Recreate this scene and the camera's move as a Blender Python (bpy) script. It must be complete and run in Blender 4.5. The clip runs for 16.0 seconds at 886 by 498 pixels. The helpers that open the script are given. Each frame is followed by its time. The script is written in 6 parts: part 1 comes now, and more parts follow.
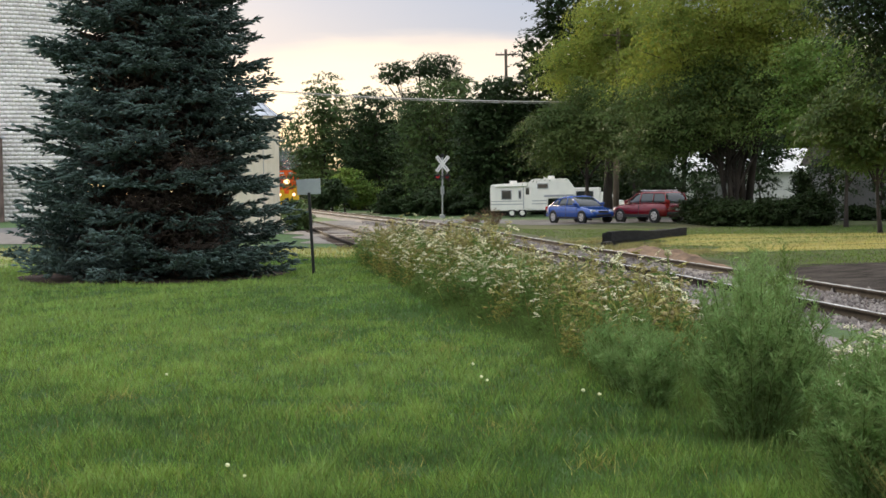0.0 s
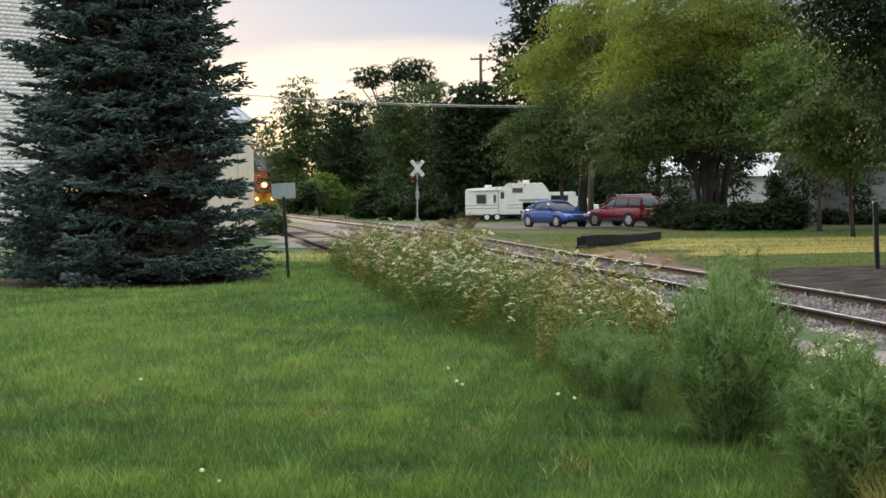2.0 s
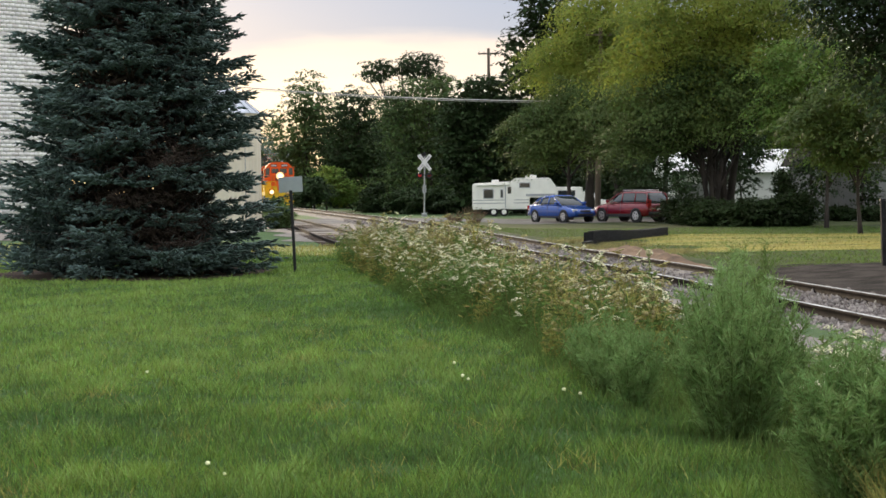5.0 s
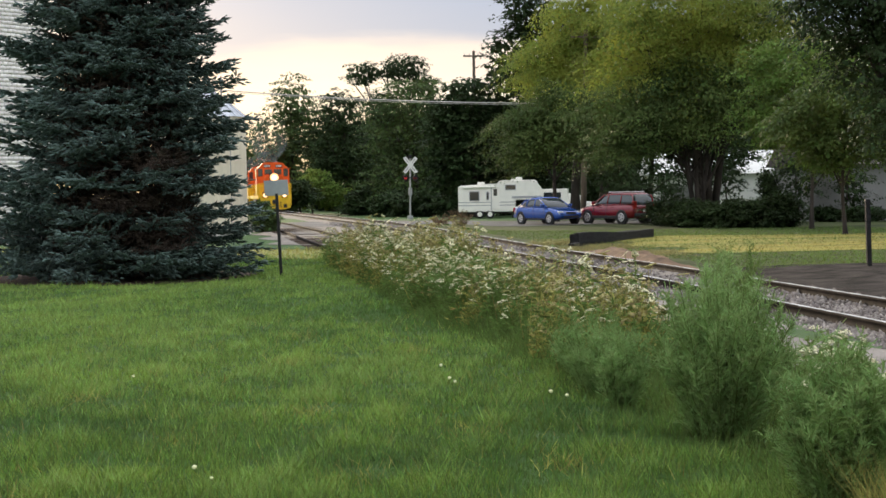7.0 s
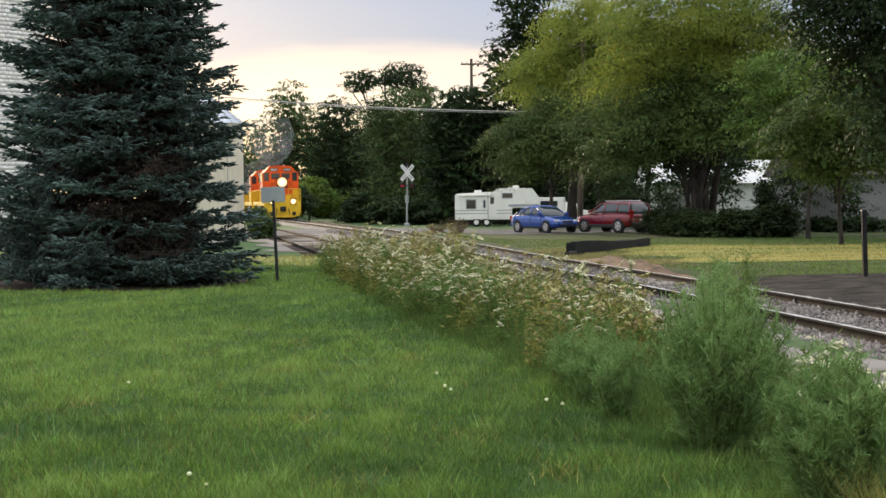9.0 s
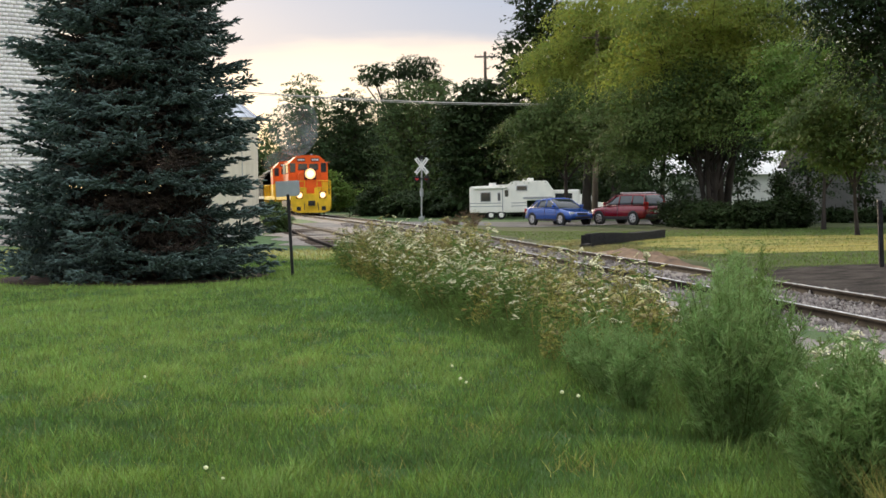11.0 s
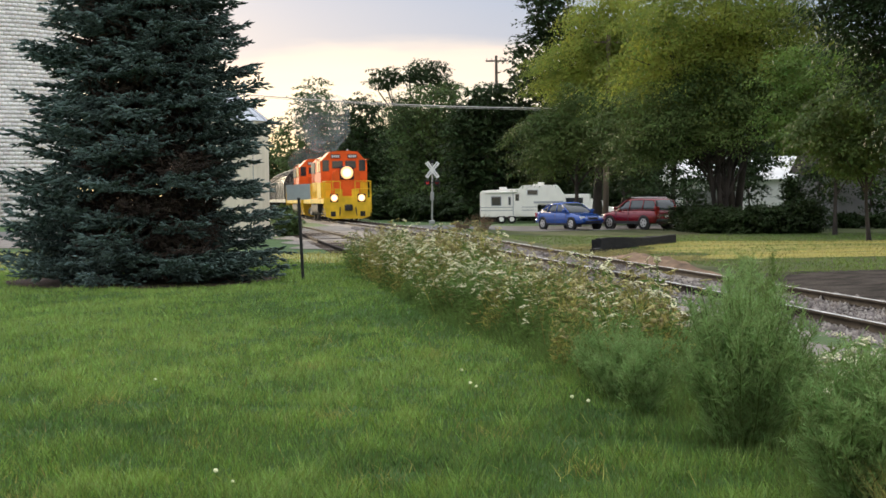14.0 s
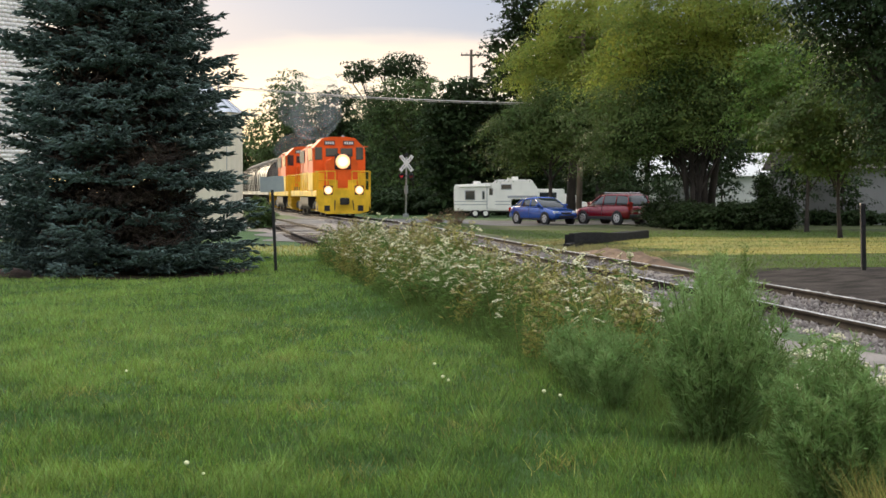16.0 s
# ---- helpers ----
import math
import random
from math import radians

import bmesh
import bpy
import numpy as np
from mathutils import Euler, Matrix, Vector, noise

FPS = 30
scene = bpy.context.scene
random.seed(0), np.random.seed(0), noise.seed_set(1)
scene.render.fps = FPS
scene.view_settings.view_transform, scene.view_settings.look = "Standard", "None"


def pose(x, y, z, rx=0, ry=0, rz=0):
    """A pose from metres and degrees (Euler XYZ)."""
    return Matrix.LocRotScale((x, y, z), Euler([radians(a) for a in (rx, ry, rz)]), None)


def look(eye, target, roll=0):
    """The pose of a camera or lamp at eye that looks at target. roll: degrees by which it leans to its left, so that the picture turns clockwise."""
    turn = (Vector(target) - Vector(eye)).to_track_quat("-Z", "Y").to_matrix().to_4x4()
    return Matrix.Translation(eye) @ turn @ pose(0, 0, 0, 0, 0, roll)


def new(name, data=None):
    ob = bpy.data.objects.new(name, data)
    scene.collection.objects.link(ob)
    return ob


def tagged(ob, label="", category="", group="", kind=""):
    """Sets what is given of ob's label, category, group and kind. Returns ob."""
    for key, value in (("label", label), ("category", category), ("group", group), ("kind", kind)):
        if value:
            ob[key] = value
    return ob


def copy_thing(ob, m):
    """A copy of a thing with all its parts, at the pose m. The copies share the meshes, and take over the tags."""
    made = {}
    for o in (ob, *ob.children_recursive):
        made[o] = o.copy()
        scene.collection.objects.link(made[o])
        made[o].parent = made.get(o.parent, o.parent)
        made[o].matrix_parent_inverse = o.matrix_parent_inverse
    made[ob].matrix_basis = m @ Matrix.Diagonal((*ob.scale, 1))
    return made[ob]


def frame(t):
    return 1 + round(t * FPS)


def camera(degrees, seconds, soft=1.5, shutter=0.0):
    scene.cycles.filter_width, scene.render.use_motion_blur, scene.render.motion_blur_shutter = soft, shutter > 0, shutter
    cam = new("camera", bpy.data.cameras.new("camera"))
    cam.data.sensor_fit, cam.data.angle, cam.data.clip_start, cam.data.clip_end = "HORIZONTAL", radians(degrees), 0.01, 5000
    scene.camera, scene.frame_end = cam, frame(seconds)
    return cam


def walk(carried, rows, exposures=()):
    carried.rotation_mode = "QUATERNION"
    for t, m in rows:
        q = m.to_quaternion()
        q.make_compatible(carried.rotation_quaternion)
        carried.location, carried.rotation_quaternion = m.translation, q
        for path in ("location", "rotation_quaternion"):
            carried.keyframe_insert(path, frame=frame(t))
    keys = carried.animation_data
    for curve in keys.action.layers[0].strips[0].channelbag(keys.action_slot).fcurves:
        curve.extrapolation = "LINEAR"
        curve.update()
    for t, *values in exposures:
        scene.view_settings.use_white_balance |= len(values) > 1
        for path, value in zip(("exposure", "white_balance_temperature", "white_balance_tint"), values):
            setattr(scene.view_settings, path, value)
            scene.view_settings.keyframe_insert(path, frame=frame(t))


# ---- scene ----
cam = camera(34, 16.0, soft=1.6)
EYE = (0.0, 0.0, 1.6)


def aim(tilt, turn, lean):
    """The hand-held camera: tilt up, turn to the right, lean to the right, in degrees."""
    return pose(*EYE) @ pose(0, 0, 0, 0, 0, -turn) @ pose(0, 0, 0, 90 + tilt) @ pose(0, 0, 0, 0, 0, -lean)


AIMS = [
    (0, -2.211, 0.000, 1.003), (0.5, -2.085, 0.151, 1.053), (1, -2.075, 0.267, 1.160), (1.5, -2.221, 0.657, 1.068), (2, -2.061, 0.991, 1.012),
    (2.5, -2.224, 0.957, 1.030), (3, -2.434, 0.909, 0.918), (3.5, -2.701, 0.802, 0.842), (4, -2.849, 0.491, 0.776), (4.5, -2.356, 0.588, 0.701),
    (7, -2.185, 1.272, 0.950), (7.5, -2.105, 1.592, 0.635), (8, -1.881, 1.606, 0.549), (8.5, -1.660, 1.600, 0.542), (9, -1.878, 1.416, 0.591),
    (11.5, -2.147, 0.789, 0.952), (12, -2.274, 0.716, 0.735), (12.5, -3.041, 0.224, 0.286), (13, -3.474, -0.024, 0.356), (13.5, -2.758, -0.182, 0.647),
    (14, -1.983, 0.417, 0.743), (14.5, -2.107, 1.031, 0.588), (15, -2.159, 1.265, 0.467), (15.5, -2.173, 1.378, 0.310), (16, -2.241, 1.467, 0.205)]
walk(cam, [(t, aim(a, b, c)) for t, a, b, c in AIMS], exposures=[(0.0, -0.08), (16.0, -0.08)])

# ---- world and sun ----
SUN_TURN, SUN_UP = -18.0, 8.0   # degrees to the right of +y, degrees up


def make_world():
    w = bpy.data.worlds.new("evening_sky")
    scene.world = w
    w.use_nodes = True
    nt = w.node_tree
    nt.nodes.clear()
    N, L = nt.nodes.new, nt.links.new
    out, bg = N("ShaderNodeOutputWorld"), N("ShaderNodeBackground")
    sky = N("ShaderNodeTexSky")
    sky.sky_type, sky.sun_disc = "NISHITA", False
    sky.sun_elevation, sky.sun_rotation = radians(SUN_UP), radians(SUN_TURN)
    sky.air_density, sky.dust_density = 1.0, 2.0
    # a deck of grey-blue cloud over a clear cream band at the horizon
    tc, sep = N("ShaderNodeTexCoord"), N("ShaderNodeSeparateXYZ")
    L(tc.outputs["Generated"], sep.inputs[0])
    mp = N("ShaderNodeMapping")
    mp.inputs["Scale"].default_value = (2.5, 2.5, 14.0)
    L(tc.outputs["Generated"], mp.inputs[0])
    ns = N("ShaderNodeTexNoise")
    ns.inputs["Scale"].default_value, ns.inputs["Detail"].default_value = 2.2, 5.0
    L(mp.outputs[0], ns.inputs[0])
    wob = N("ShaderNodeMath")
    wob.operation = "MULTIPLY_ADD"
    wob.inputs[1].default_value = 0.047
    L(ns.outputs[0], wob.inputs[0])
    L(sep.outputs[2], wob.inputs[2])
    ramp = N("ShaderNodeValToRGB")
    e = ramp.color_ramp.elements
    e[0].position, e[0].color = 0.0, (1.0, 0.70, 0.38, 1)
    e[1].position, e[1].color = 1.0, (1.75, 1.80, 1.90, 1)
    for p, c in ((0.055, (1.03, 0.86, 0.60, 1)), (0.092, (1.0, 0.95, 0.85, 1)), (0.117, (0.90, 0.80, 0.74, 1)), (0.131, (0.42, 0.50, 0.66, 1)), (0.165, (0.36, 0.47, 0.68, 1)), (0.30, (1.2, 1.27, 1.4, 1))):
        s = e.new(p)
        s.color = c
    L(wob.outputs[0], ramp.inputs[0])
    add = N("ShaderNodeMix")
    add.data_type, add.blend_type = "RGBA", "ADD"
    add.inputs[0].default_value = 1.0
    sc = N("ShaderNodeVectorMath")
    sc.operation = "SCALE"
    sc.inputs[3].default_value = 0.014
    L(sky.outputs[0], sc.inputs[0])
    L(ramp.outputs[0], add.inputs[6])
    L(sc.outputs[0], add.inputs[7])
    L(add.outputs[2], bg.inputs[0])
    bg.inputs[1].default_value = 1.0
    L(bg.outputs[0], out.inputs[0])
    lamp = bpy.data.lights.new("sun", "SUN")
    lamp.energy, lamp.angle, lamp.color = 3.6, radians(1.5), (1.0, 0.80, 0.54)
    a = radians(SUN_TURN)
    d = Vector((math.sin(a) * math.cos(radians(SUN_UP)), math.cos(a) * math.cos(radians(SUN_UP)), math.sin(radians(SUN_UP))))
    new("sun", lamp).matrix_world = look(d * 200, (0, 0, 0))


make_world()

# ---- tools ----
rng = np.random.default_rng(7)


def mat(name, color, rough=0.8, metal=0.0, var=0.15, scale=3.0, fine=40.0, bump=0.2, color2=None, islands=0.0, trans=None, emit=0.0, spec=0.4, stretch=(1, 1, 1), coat=0.0):
    """A surface with two scales of variation, optional random tone per island or per object, and translucency for leaves."""
    m = bpy.data.materials.new(name)
    m.use_nodes = True
    nt = m.node_tree
    N, L = nt.nodes.new, nt.links.new
    b = nt.nodes["Principled BSDF"]
    tc, mp = N("ShaderNodeTexCoord"), N("ShaderNodeMapping")
    mp.inputs["Scale"].default_value = stretch
    L(tc.outputs["Object"], mp.inputs[0])
    n1, n2 = N("ShaderNodeTexNoise"), N("ShaderNodeTexNoise")
    for n, s, d in ((n1, scale, 4), (n2, fine, 3)):
        n.inputs["Scale"].default_value, n.inputs["Detail"].default_value = s, d
        L(mp.outputs[0], n.inputs["Vector"])
    mix = N("ShaderNodeMix")
    mix.data_type = "RGBA"
    c2 = color2 or tuple(c * (1 - 2.2 * var) for c in color)
    mix.inputs[6].default_value, mix.inputs[7].default_value = (*color, 1), (*c2, 1)
    ramp = N("ShaderNodeMapRange")
    ramp.inputs[1].default_value, ramp.inputs[2].default_value = 0.35, 0.68
    L(n1.outputs[0], ramp.inputs[0])
    L(ramp.outputs[0], mix.inputs[0])
    hsv = N("ShaderNodeHueSaturation")
    L(mix.outputs[2], hsv.inputs["Color"])
    v = N("ShaderNodeMath")
    v.operation = "MULTIPLY_ADD"
    v.inputs[1].default_value, v.inputs[2].default_value = 1.6 * var, 1 - 0.8 * var
    L(n2.outputs[0], v.inputs[0])
    last = v
    if islands:
        g = N("ShaderNodeNewGeometry")
        w = N("ShaderNodeMath")
        w.operation = "MULTIPLY_ADD"
        w.inputs[1].default_value, w.inputs[2].default_value = 2 * islands, 1 - islands
        L(g.outputs["Random Per Island"], w.inputs[0])
        x = N("ShaderNodeMath")
        x.operation = "MULTIPLY"
        L(v.outputs[0], x.inputs[0])
        L(w.outputs[0], x.inputs[1])
        last = x
        hm = N("ShaderNodeMath")
        hm.operation = "MULTIPLY_ADD"
        hm.inputs[1].default_value, hm.inputs[2].default_value = 0.05, 0.475
        L(g.outputs["Random Per Island"], hm.inputs[0])
        L(hm.outputs[0], hsv.inputs["Hue"])
    L(last.outputs[0], hsv.inputs["Value"])
    L(hsv.outputs[0], b.inputs["Base Color"])
    b.inputs["Roughness"].default_value, b.inputs["Metallic"].default_value = rough, metal
    b.inputs["Specular IOR Level"].default_value = spec
    b.inputs["Coat Weight"].default_value = coat
    if bump:
        bp = N("ShaderNodeBump")
        bp.inputs["Strength"].default_value, bp.inputs["Distance"].default_value = bump, 0.02
        L(n2.outputs[0], bp.inputs["Height"])
        L(bp.outputs[0], b.inputs["Normal"])
    if emit:
        b.inputs["Emission Color"].default_value, b.inputs["Emission Strength"].default_value = (*color, 1), emit
    if trans:
        tr, ms = N("ShaderNodeBsdfTranslucent"), N("ShaderNodeMixShader")
        L(hsv.outputs[0], tr.inputs[0])
        ms.inputs[0].default_value = trans
        L(b.outputs[0], ms.inputs[1])
        L(tr.outputs[0], ms.inputs[2])
        L(ms.outputs[0], nt.nodes["Material Output"].inputs[0])
    return m


def glass(name, tint, rough=0.05):
    m = mat(name, tint, rough, 0.0, 0.05, 2, 10, 0.0, spec=0.9)
    return m


def obj(name, me, m, parent=None, label=""):
    if not isinstance(m, (list, tuple)):
        m = [m]
    for q in m:
        me.materials.append(q)
    ob = new(name, me)
    ob.parent = parent
    if label:
        ob["label"] = label
    return ob


def part(name, bm, m, parent=None, label="", smooth=False):
    me = bpy.data.meshes.new(name)
    if smooth:
        for f in bm.faces:
            f.smooth = True
    bm.to_mesh(me)
    bm.free()
    return obj(name, me, m, parent, label)


def raw(name, v, f, m, parent=None, label="", smooth=False, index=None):
    """A mesh from arrays: v (n, 3), f (k, 3 or 4)."""
    v, f = np.asarray(v, np.float32), np.asarray(f, np.int32)
    me = bpy.data.meshes.new(name)
    me.vertices.add(len(v))
    me.vertices.foreach_set("co", v.ravel())
    k = f.shape[1]
    me.loops.add(f.size)
    me.loops.foreach_set("vertex_index", f.ravel())
    me.polygons.add(len(f))
    me.polygons.foreach_set("loop_start", np.arange(0, f.size, k, dtype=np.int32))
    if smooth:
        me.polygons.foreach_set("use_smooth", np.ones(len(f), bool))
    if index is not None:
        me.polygons.foreach_set("material_index", np.asarray(index, np.int32))
    me.update(calc_edges=True)
    return obj(name, me, m, parent, label)


def thing(name, label, category, m=Matrix(), group="", kind=""):
    e = new(name)
    e.empty_display_size = 0.1
    e.matrix_basis = m
    return tagged(e, label, category, group, kind)


def box(bm, x0, y0, z0, x1, y1, z1, bev=0.0):
    r = bmesh.ops.create_cube(bm, size=1.0, matrix=Matrix.LocRotScale(((x0 + x1) / 2, (y0 + y1) / 2, (z0 + z1) / 2), None, (abs(x1 - x0), abs(y1 - y0), abs(z1 - z0))))
    if bev:
        es = list({e for v in r["verts"] for e in v.link_edges})
        bmesh.ops.bevel(bm, geom=es, offset=bev, segments=2, affect="EDGES", profile=0.6)
    return bm


def bx(*a):
    return box(bmesh.new(), *a)


def rod(bm, a, b, r0, r1=None, seg=8):
    a, b = Vector(a), Vector(b)
    d = b - a
    m = Matrix.Translation((a + b) / 2) @ d.to_track_quat("Z", "Y").to_matrix().to_4x4()
    bmesh.ops.create_cone(bm, cap_ends=True, segments=seg, radius1=r0, radius2=r0 if r1 is None else r1, depth=d.length, matrix=m)
    return bm


def rd(*a, **k):
    return rod(bmesh.new(), *a, **k)


def tubes(paths, seg=6):
    """Tapered tubes along polylines: a list of (points (n, 3), radii (n)). Returns arrays v, f."""
    V, F, o = [], [], 0
    for p, r in paths:
        p, r = np.asarray(p, float), np.asarray(r, float)
        d = np.gradient(p, axis=0)
        d /= np.linalg.norm(d, axis=1, keepdims=True) + 1e-9
        a = np.cross(d, [0.31, 0.77, 0.55])
        a /= np.linalg.norm(a, axis=1, keepdims=True) + 1e-9
        b = np.cross(d, a)
        t = np.linspace(0, 2 * np.pi, seg, endpoint=False)
        ring = p[:, None] + r[:, None, None] * (np.cos(t)[None, :, None] * a[:, None] + np.sin(t)[None, :, None] * b[:, None])
        V.append(ring.reshape(-1, 3))
        i, j = np.meshgrid(np.arange(len(p) - 1), np.arange(seg), indexing="ij")
        q = np.stack([i * seg + j, i * seg + (j + 1) % seg, (i + 1) * seg + (j + 1) % seg, (i + 1) * seg + j], -1).reshape(-1, 4)
        F.append(q + o)
        o += len(p) * seg
    return np.concatenate(V), np.concatenate(F)


def unit(n):
    d = rng.normal(size=(n, 3))
    return d / np.linalg.norm(d, axis=1, keepdims=True)


def leaf_quads(c, ax, side, length, width):
    """Pointed leaves: four-cornered diamonds bent from c along ax."""
    length, width = np.asarray(length)[:, None], np.asarray(width)[:, None]
    v = np.stack([c, c + ax * length * 0.45 + side * width / 2, c + ax * length, c + ax * length * 0.45 - side * width / 2], 1).reshape(-1, 3)
    return v, np.arange(len(v), dtype=np.int32).reshape(-1, 4)


def smooth(a, b, x):
    t = np.clip((np.asarray(x, float) - a) / (b - a), 0, 1)
    return t * t * (3 - 2 * t)

# ---- materials ----
M = dict(
    lawn=mat("lawn_soil", (0.065, 0.125, 0.03), 0.95, var=0.25, scale=0.5, fine=30, bump=0.6, color2=(0.05, 0.09, 0.025)),
    lawn_grass=mat("grass_blade", (0.205, 0.305, 0.046), 0.55, var=0.3, scale=0.55, fine=3, bump=0, color2=(0.115, 0.195, 0.04), islands=0.45, trans=0.35),
    dark_lawn_grass=mat("dark_grass_blade", (0.10, 0.18, 0.035), 0.55, var=0.3, scale=0.55, fine=3, bump=0, color2=(0.065, 0.125, 0.028), islands=0.4, trans=0.3),
    pale_lawn_grass=mat("pale_grass_blade", (0.285, 0.39, 0.085), 0.5, var=0.3, scale=0.55, fine=3, bump=0, color2=(0.20, 0.30, 0.062), islands=0.4, trans=0.35),
    drygrass=mat("dry_grass", (0.30, 0.29, 0.10), 0.9, var=0.3, scale=1.2, fine=25, bump=0.5, color2=(0.17, 0.21, 0.06)),
    # one mown field in two colours: darkened for shade, yellowed for low sun
    field=mat("shaded_mown_grass", (0.075, 0.088, 0.034), 0.95, var=0.5, scale=0.3, fine=5, bump=0.8, color2=(0.04, 0.055, 0.022), stretch=(0.35, 1.4, 1), spec=0.1),
    sunfield=mat("sunlit_mown_grass", (0.36, 0.305, 0.085), 0.95, var=0.45, scale=0.8, fine=6, bump=0.8, color2=(0.12, 0.135, 0.042), stretch=(0.16, 1.5, 1), spec=0.1),
    asphalt=mat("old_asphalt", (0.22, 0.21, 0.20), 1.0, var=0.2, scale=0.7, fine=60, bump=0.4, spec=0.03),
    gravel=mat("gravel", (0.30, 0.265, 0.235), 0.95, var=0.35, scale=1.4, fine=22, bump=0.9, color2=(0.19, 0.17, 0.145), spec=0.1),
    ballast=mat("ballast_stone", (0.29, 0.255, 0.235), 0.9, var=0.25, scale=3, fine=60, bump=0.5, islands=0.45, spec=0.1),
    soil=mat("dark_soil", (0.046, 0.038, 0.034), 0.95, spec=0.1, var=0.4, scale=2, fine=25, bump=0.8),
    mulch=mat("needle_litter", (0.10, 0.055, 0.035), 0.95, var=0.35, scale=3, fine=40, bump=0.8),
    rail=mat("rail_steel", (0.036, 0.027, 0.023), 0.8, 0.0, 0.3, 4, 50, 0.2, spec=0.1),
    # worn steel; near-white colour stands in for the sky's reflection on it
    railtop=mat("worn_rail_head_sheen", (0.74, 0.72, 0.70), 0.5, 0.25, 0.25, 2, 30, 0.05),
    tie=mat("weathered_sleeper", (0.13, 0.10, 0.08), 0.95, var=0.3, scale=4, fine=30, bump=0.7, stretch=(1, 6, 6), spec=0.08),
    bark=mat("bark", (0.06, 0.048, 0.04), 0.95, var=0.35, scale=3, fine=18, bump=0.9, stretch=(1, 1, 0.25)),
    polewood=mat("pole_wood", (0.22, 0.17, 0.13), 0.9, var=0.3, scale=3, fine=20, bump=0.6, stretch=(1, 1, 0.1)),
    spruce=mat("spruce_needles", (0.115, 0.165, 0.148), 0.65, var=0.3, scale=0.9, fine=5, bump=0, color2=(0.05, 0.082, 0.064), islands=0.4, trans=0.05, spec=0.2),
    twig=mat("spruce_dead_twig", (0.075, 0.052, 0.038), 0.95, var=0.3, scale=2, fine=20, bump=0.4),
    white=mat("white_paint", (0.78, 0.77, 0.74), 0.5, var=0.06, scale=1.5, fine=12, bump=0.05),
    cream=mat("cream_ribbed_steel", (0.80, 0.73, 0.57), 0.5, 0.0, 0.1, 0.8, 8, 0.1, stretch=(1, 1, 0.3)),
    galv=mat("galvanised_roof", (0.50, 0.53, 0.58), 0.35, 0.7, 0.15, 1.5, 14, 0.1),
    black=mat("black_paint", (0.012, 0.012, 0.013), 0.5, var=0.2, scale=3, fine=30, bump=0.1),
    tar=mat("tarred_timber", (0.014, 0.013, 0.014), 0.85, var=0.4, scale=3, fine=25, bump=0.8, stretch=(1, 4, 4)),
    grey=mat("grey_sign_back", (0.36, 0.40, 0.40), 0.45, 0.3, 0.08, 3, 20, 0.05),
    conc=mat("weathered_concrete", (0.55, 0.53, 0.50), 0.9, var=0.12, scale=0.5, fine=6, bump=0.3),
    steel=mat("galvanised_steel", (0.45, 0.46, 0.47), 0.45, 0.7, 0.1, 3, 30, 0.05),
)
GREENS = dict(
    dark=mat("dark_leaf", (0.044, 0.070, 0.026), 0.6, var=0.25, scale=0.3, fine=2, bump=0, spec=0.1, islands=0.4, trans=0.16, color2=(0.027, 0.044, 0.018)),
    mid=mat("mid_leaf", (0.105, 0.15, 0.05), 0.6, var=0.25, scale=0.3, fine=2, bump=0, spec=0.1, islands=0.4, trans=0.22, color2=(0.06, 0.095, 0.034)),
    # green leaf with the yellow of low sun put into its colour
    gold=mat("sunlit_yellow_green_leaf", (0.30, 0.335, 0.062), 0.6, var=0.25, scale=0.3, fine=1.2, bump=0, spec=0.1, islands=0.15, trans=0.6, color2=(0.12, 0.175, 0.042)),
    light=mat("bright_leaf", (0.21, 0.285, 0.06), 0.55, var=0.2, scale=0.3, fine=2, bump=0, spec=0.12, islands=0.4, trans=0.42, color2=(0.10, 0.165, 0.038)),
    # colours the shaded lower boughs, and the slender young tree
    olive=mat("olive_and_shade_leaf", (0.105, 0.148, 0.04), 0.6, var=0.3, scale=0.3, fine=1.2, bump=0, spec=0.1, islands=0.18, trans=0.3, color2=(0.055, 0.088, 0.028)),
    # a leaf darkened to imitate shade beneath the tree crowns
    deep=mat("shade_darkened_leaf", (0.04, 0.062, 0.02), 0.6, var=0.25, scale=0.5, fine=3, bump=0, spec=0.12, islands=0.5, trans=0.15, color2=(0.025, 0.04, 0.015)),
    feather=mat("feathery_leaf", (0.25, 0.355, 0.125), 0.6, var=0.2, scale=1.5, fine=9, bump=0, spec=0.12, islands=0.35, trans=0.42, color2=(0.14, 0.225, 0.068)),
    weed=mat("weed_leaf", (0.155, 0.225, 0.055), 0.6, var=0.25, scale=1.0, fine=9, bump=0, spec=0.12, islands=0.4, trans=0.4, color2=(0.09, 0.14, 0.038)),
    tan=mat("dry_stem", (0.43, 0.37, 0.11), 0.8, var=0.25, scale=2, fine=12, bump=0, spec=0.12, islands=0.35, trans=0.25, color2=(0.25, 0.24, 0.07)),
    lace=mat("lace_flower", (0.90, 0.85, 0.58), 0.7, var=0.08, scale=5, fine=60, bump=0.3, islands=0.1, trans=0.25),
)

# ---- the line of the track ----
TRACK = (2.54777e-06, -7.90641e-04, -0.090473, 7.82352)


def track_x(y):
    return np.polyval(TRACK, y)


def rail_z(y):
    return 0.06 + 0.20 * smooth(35, 72, y)


SIDING = 4.45   # metres between the main track and the overgrown siding


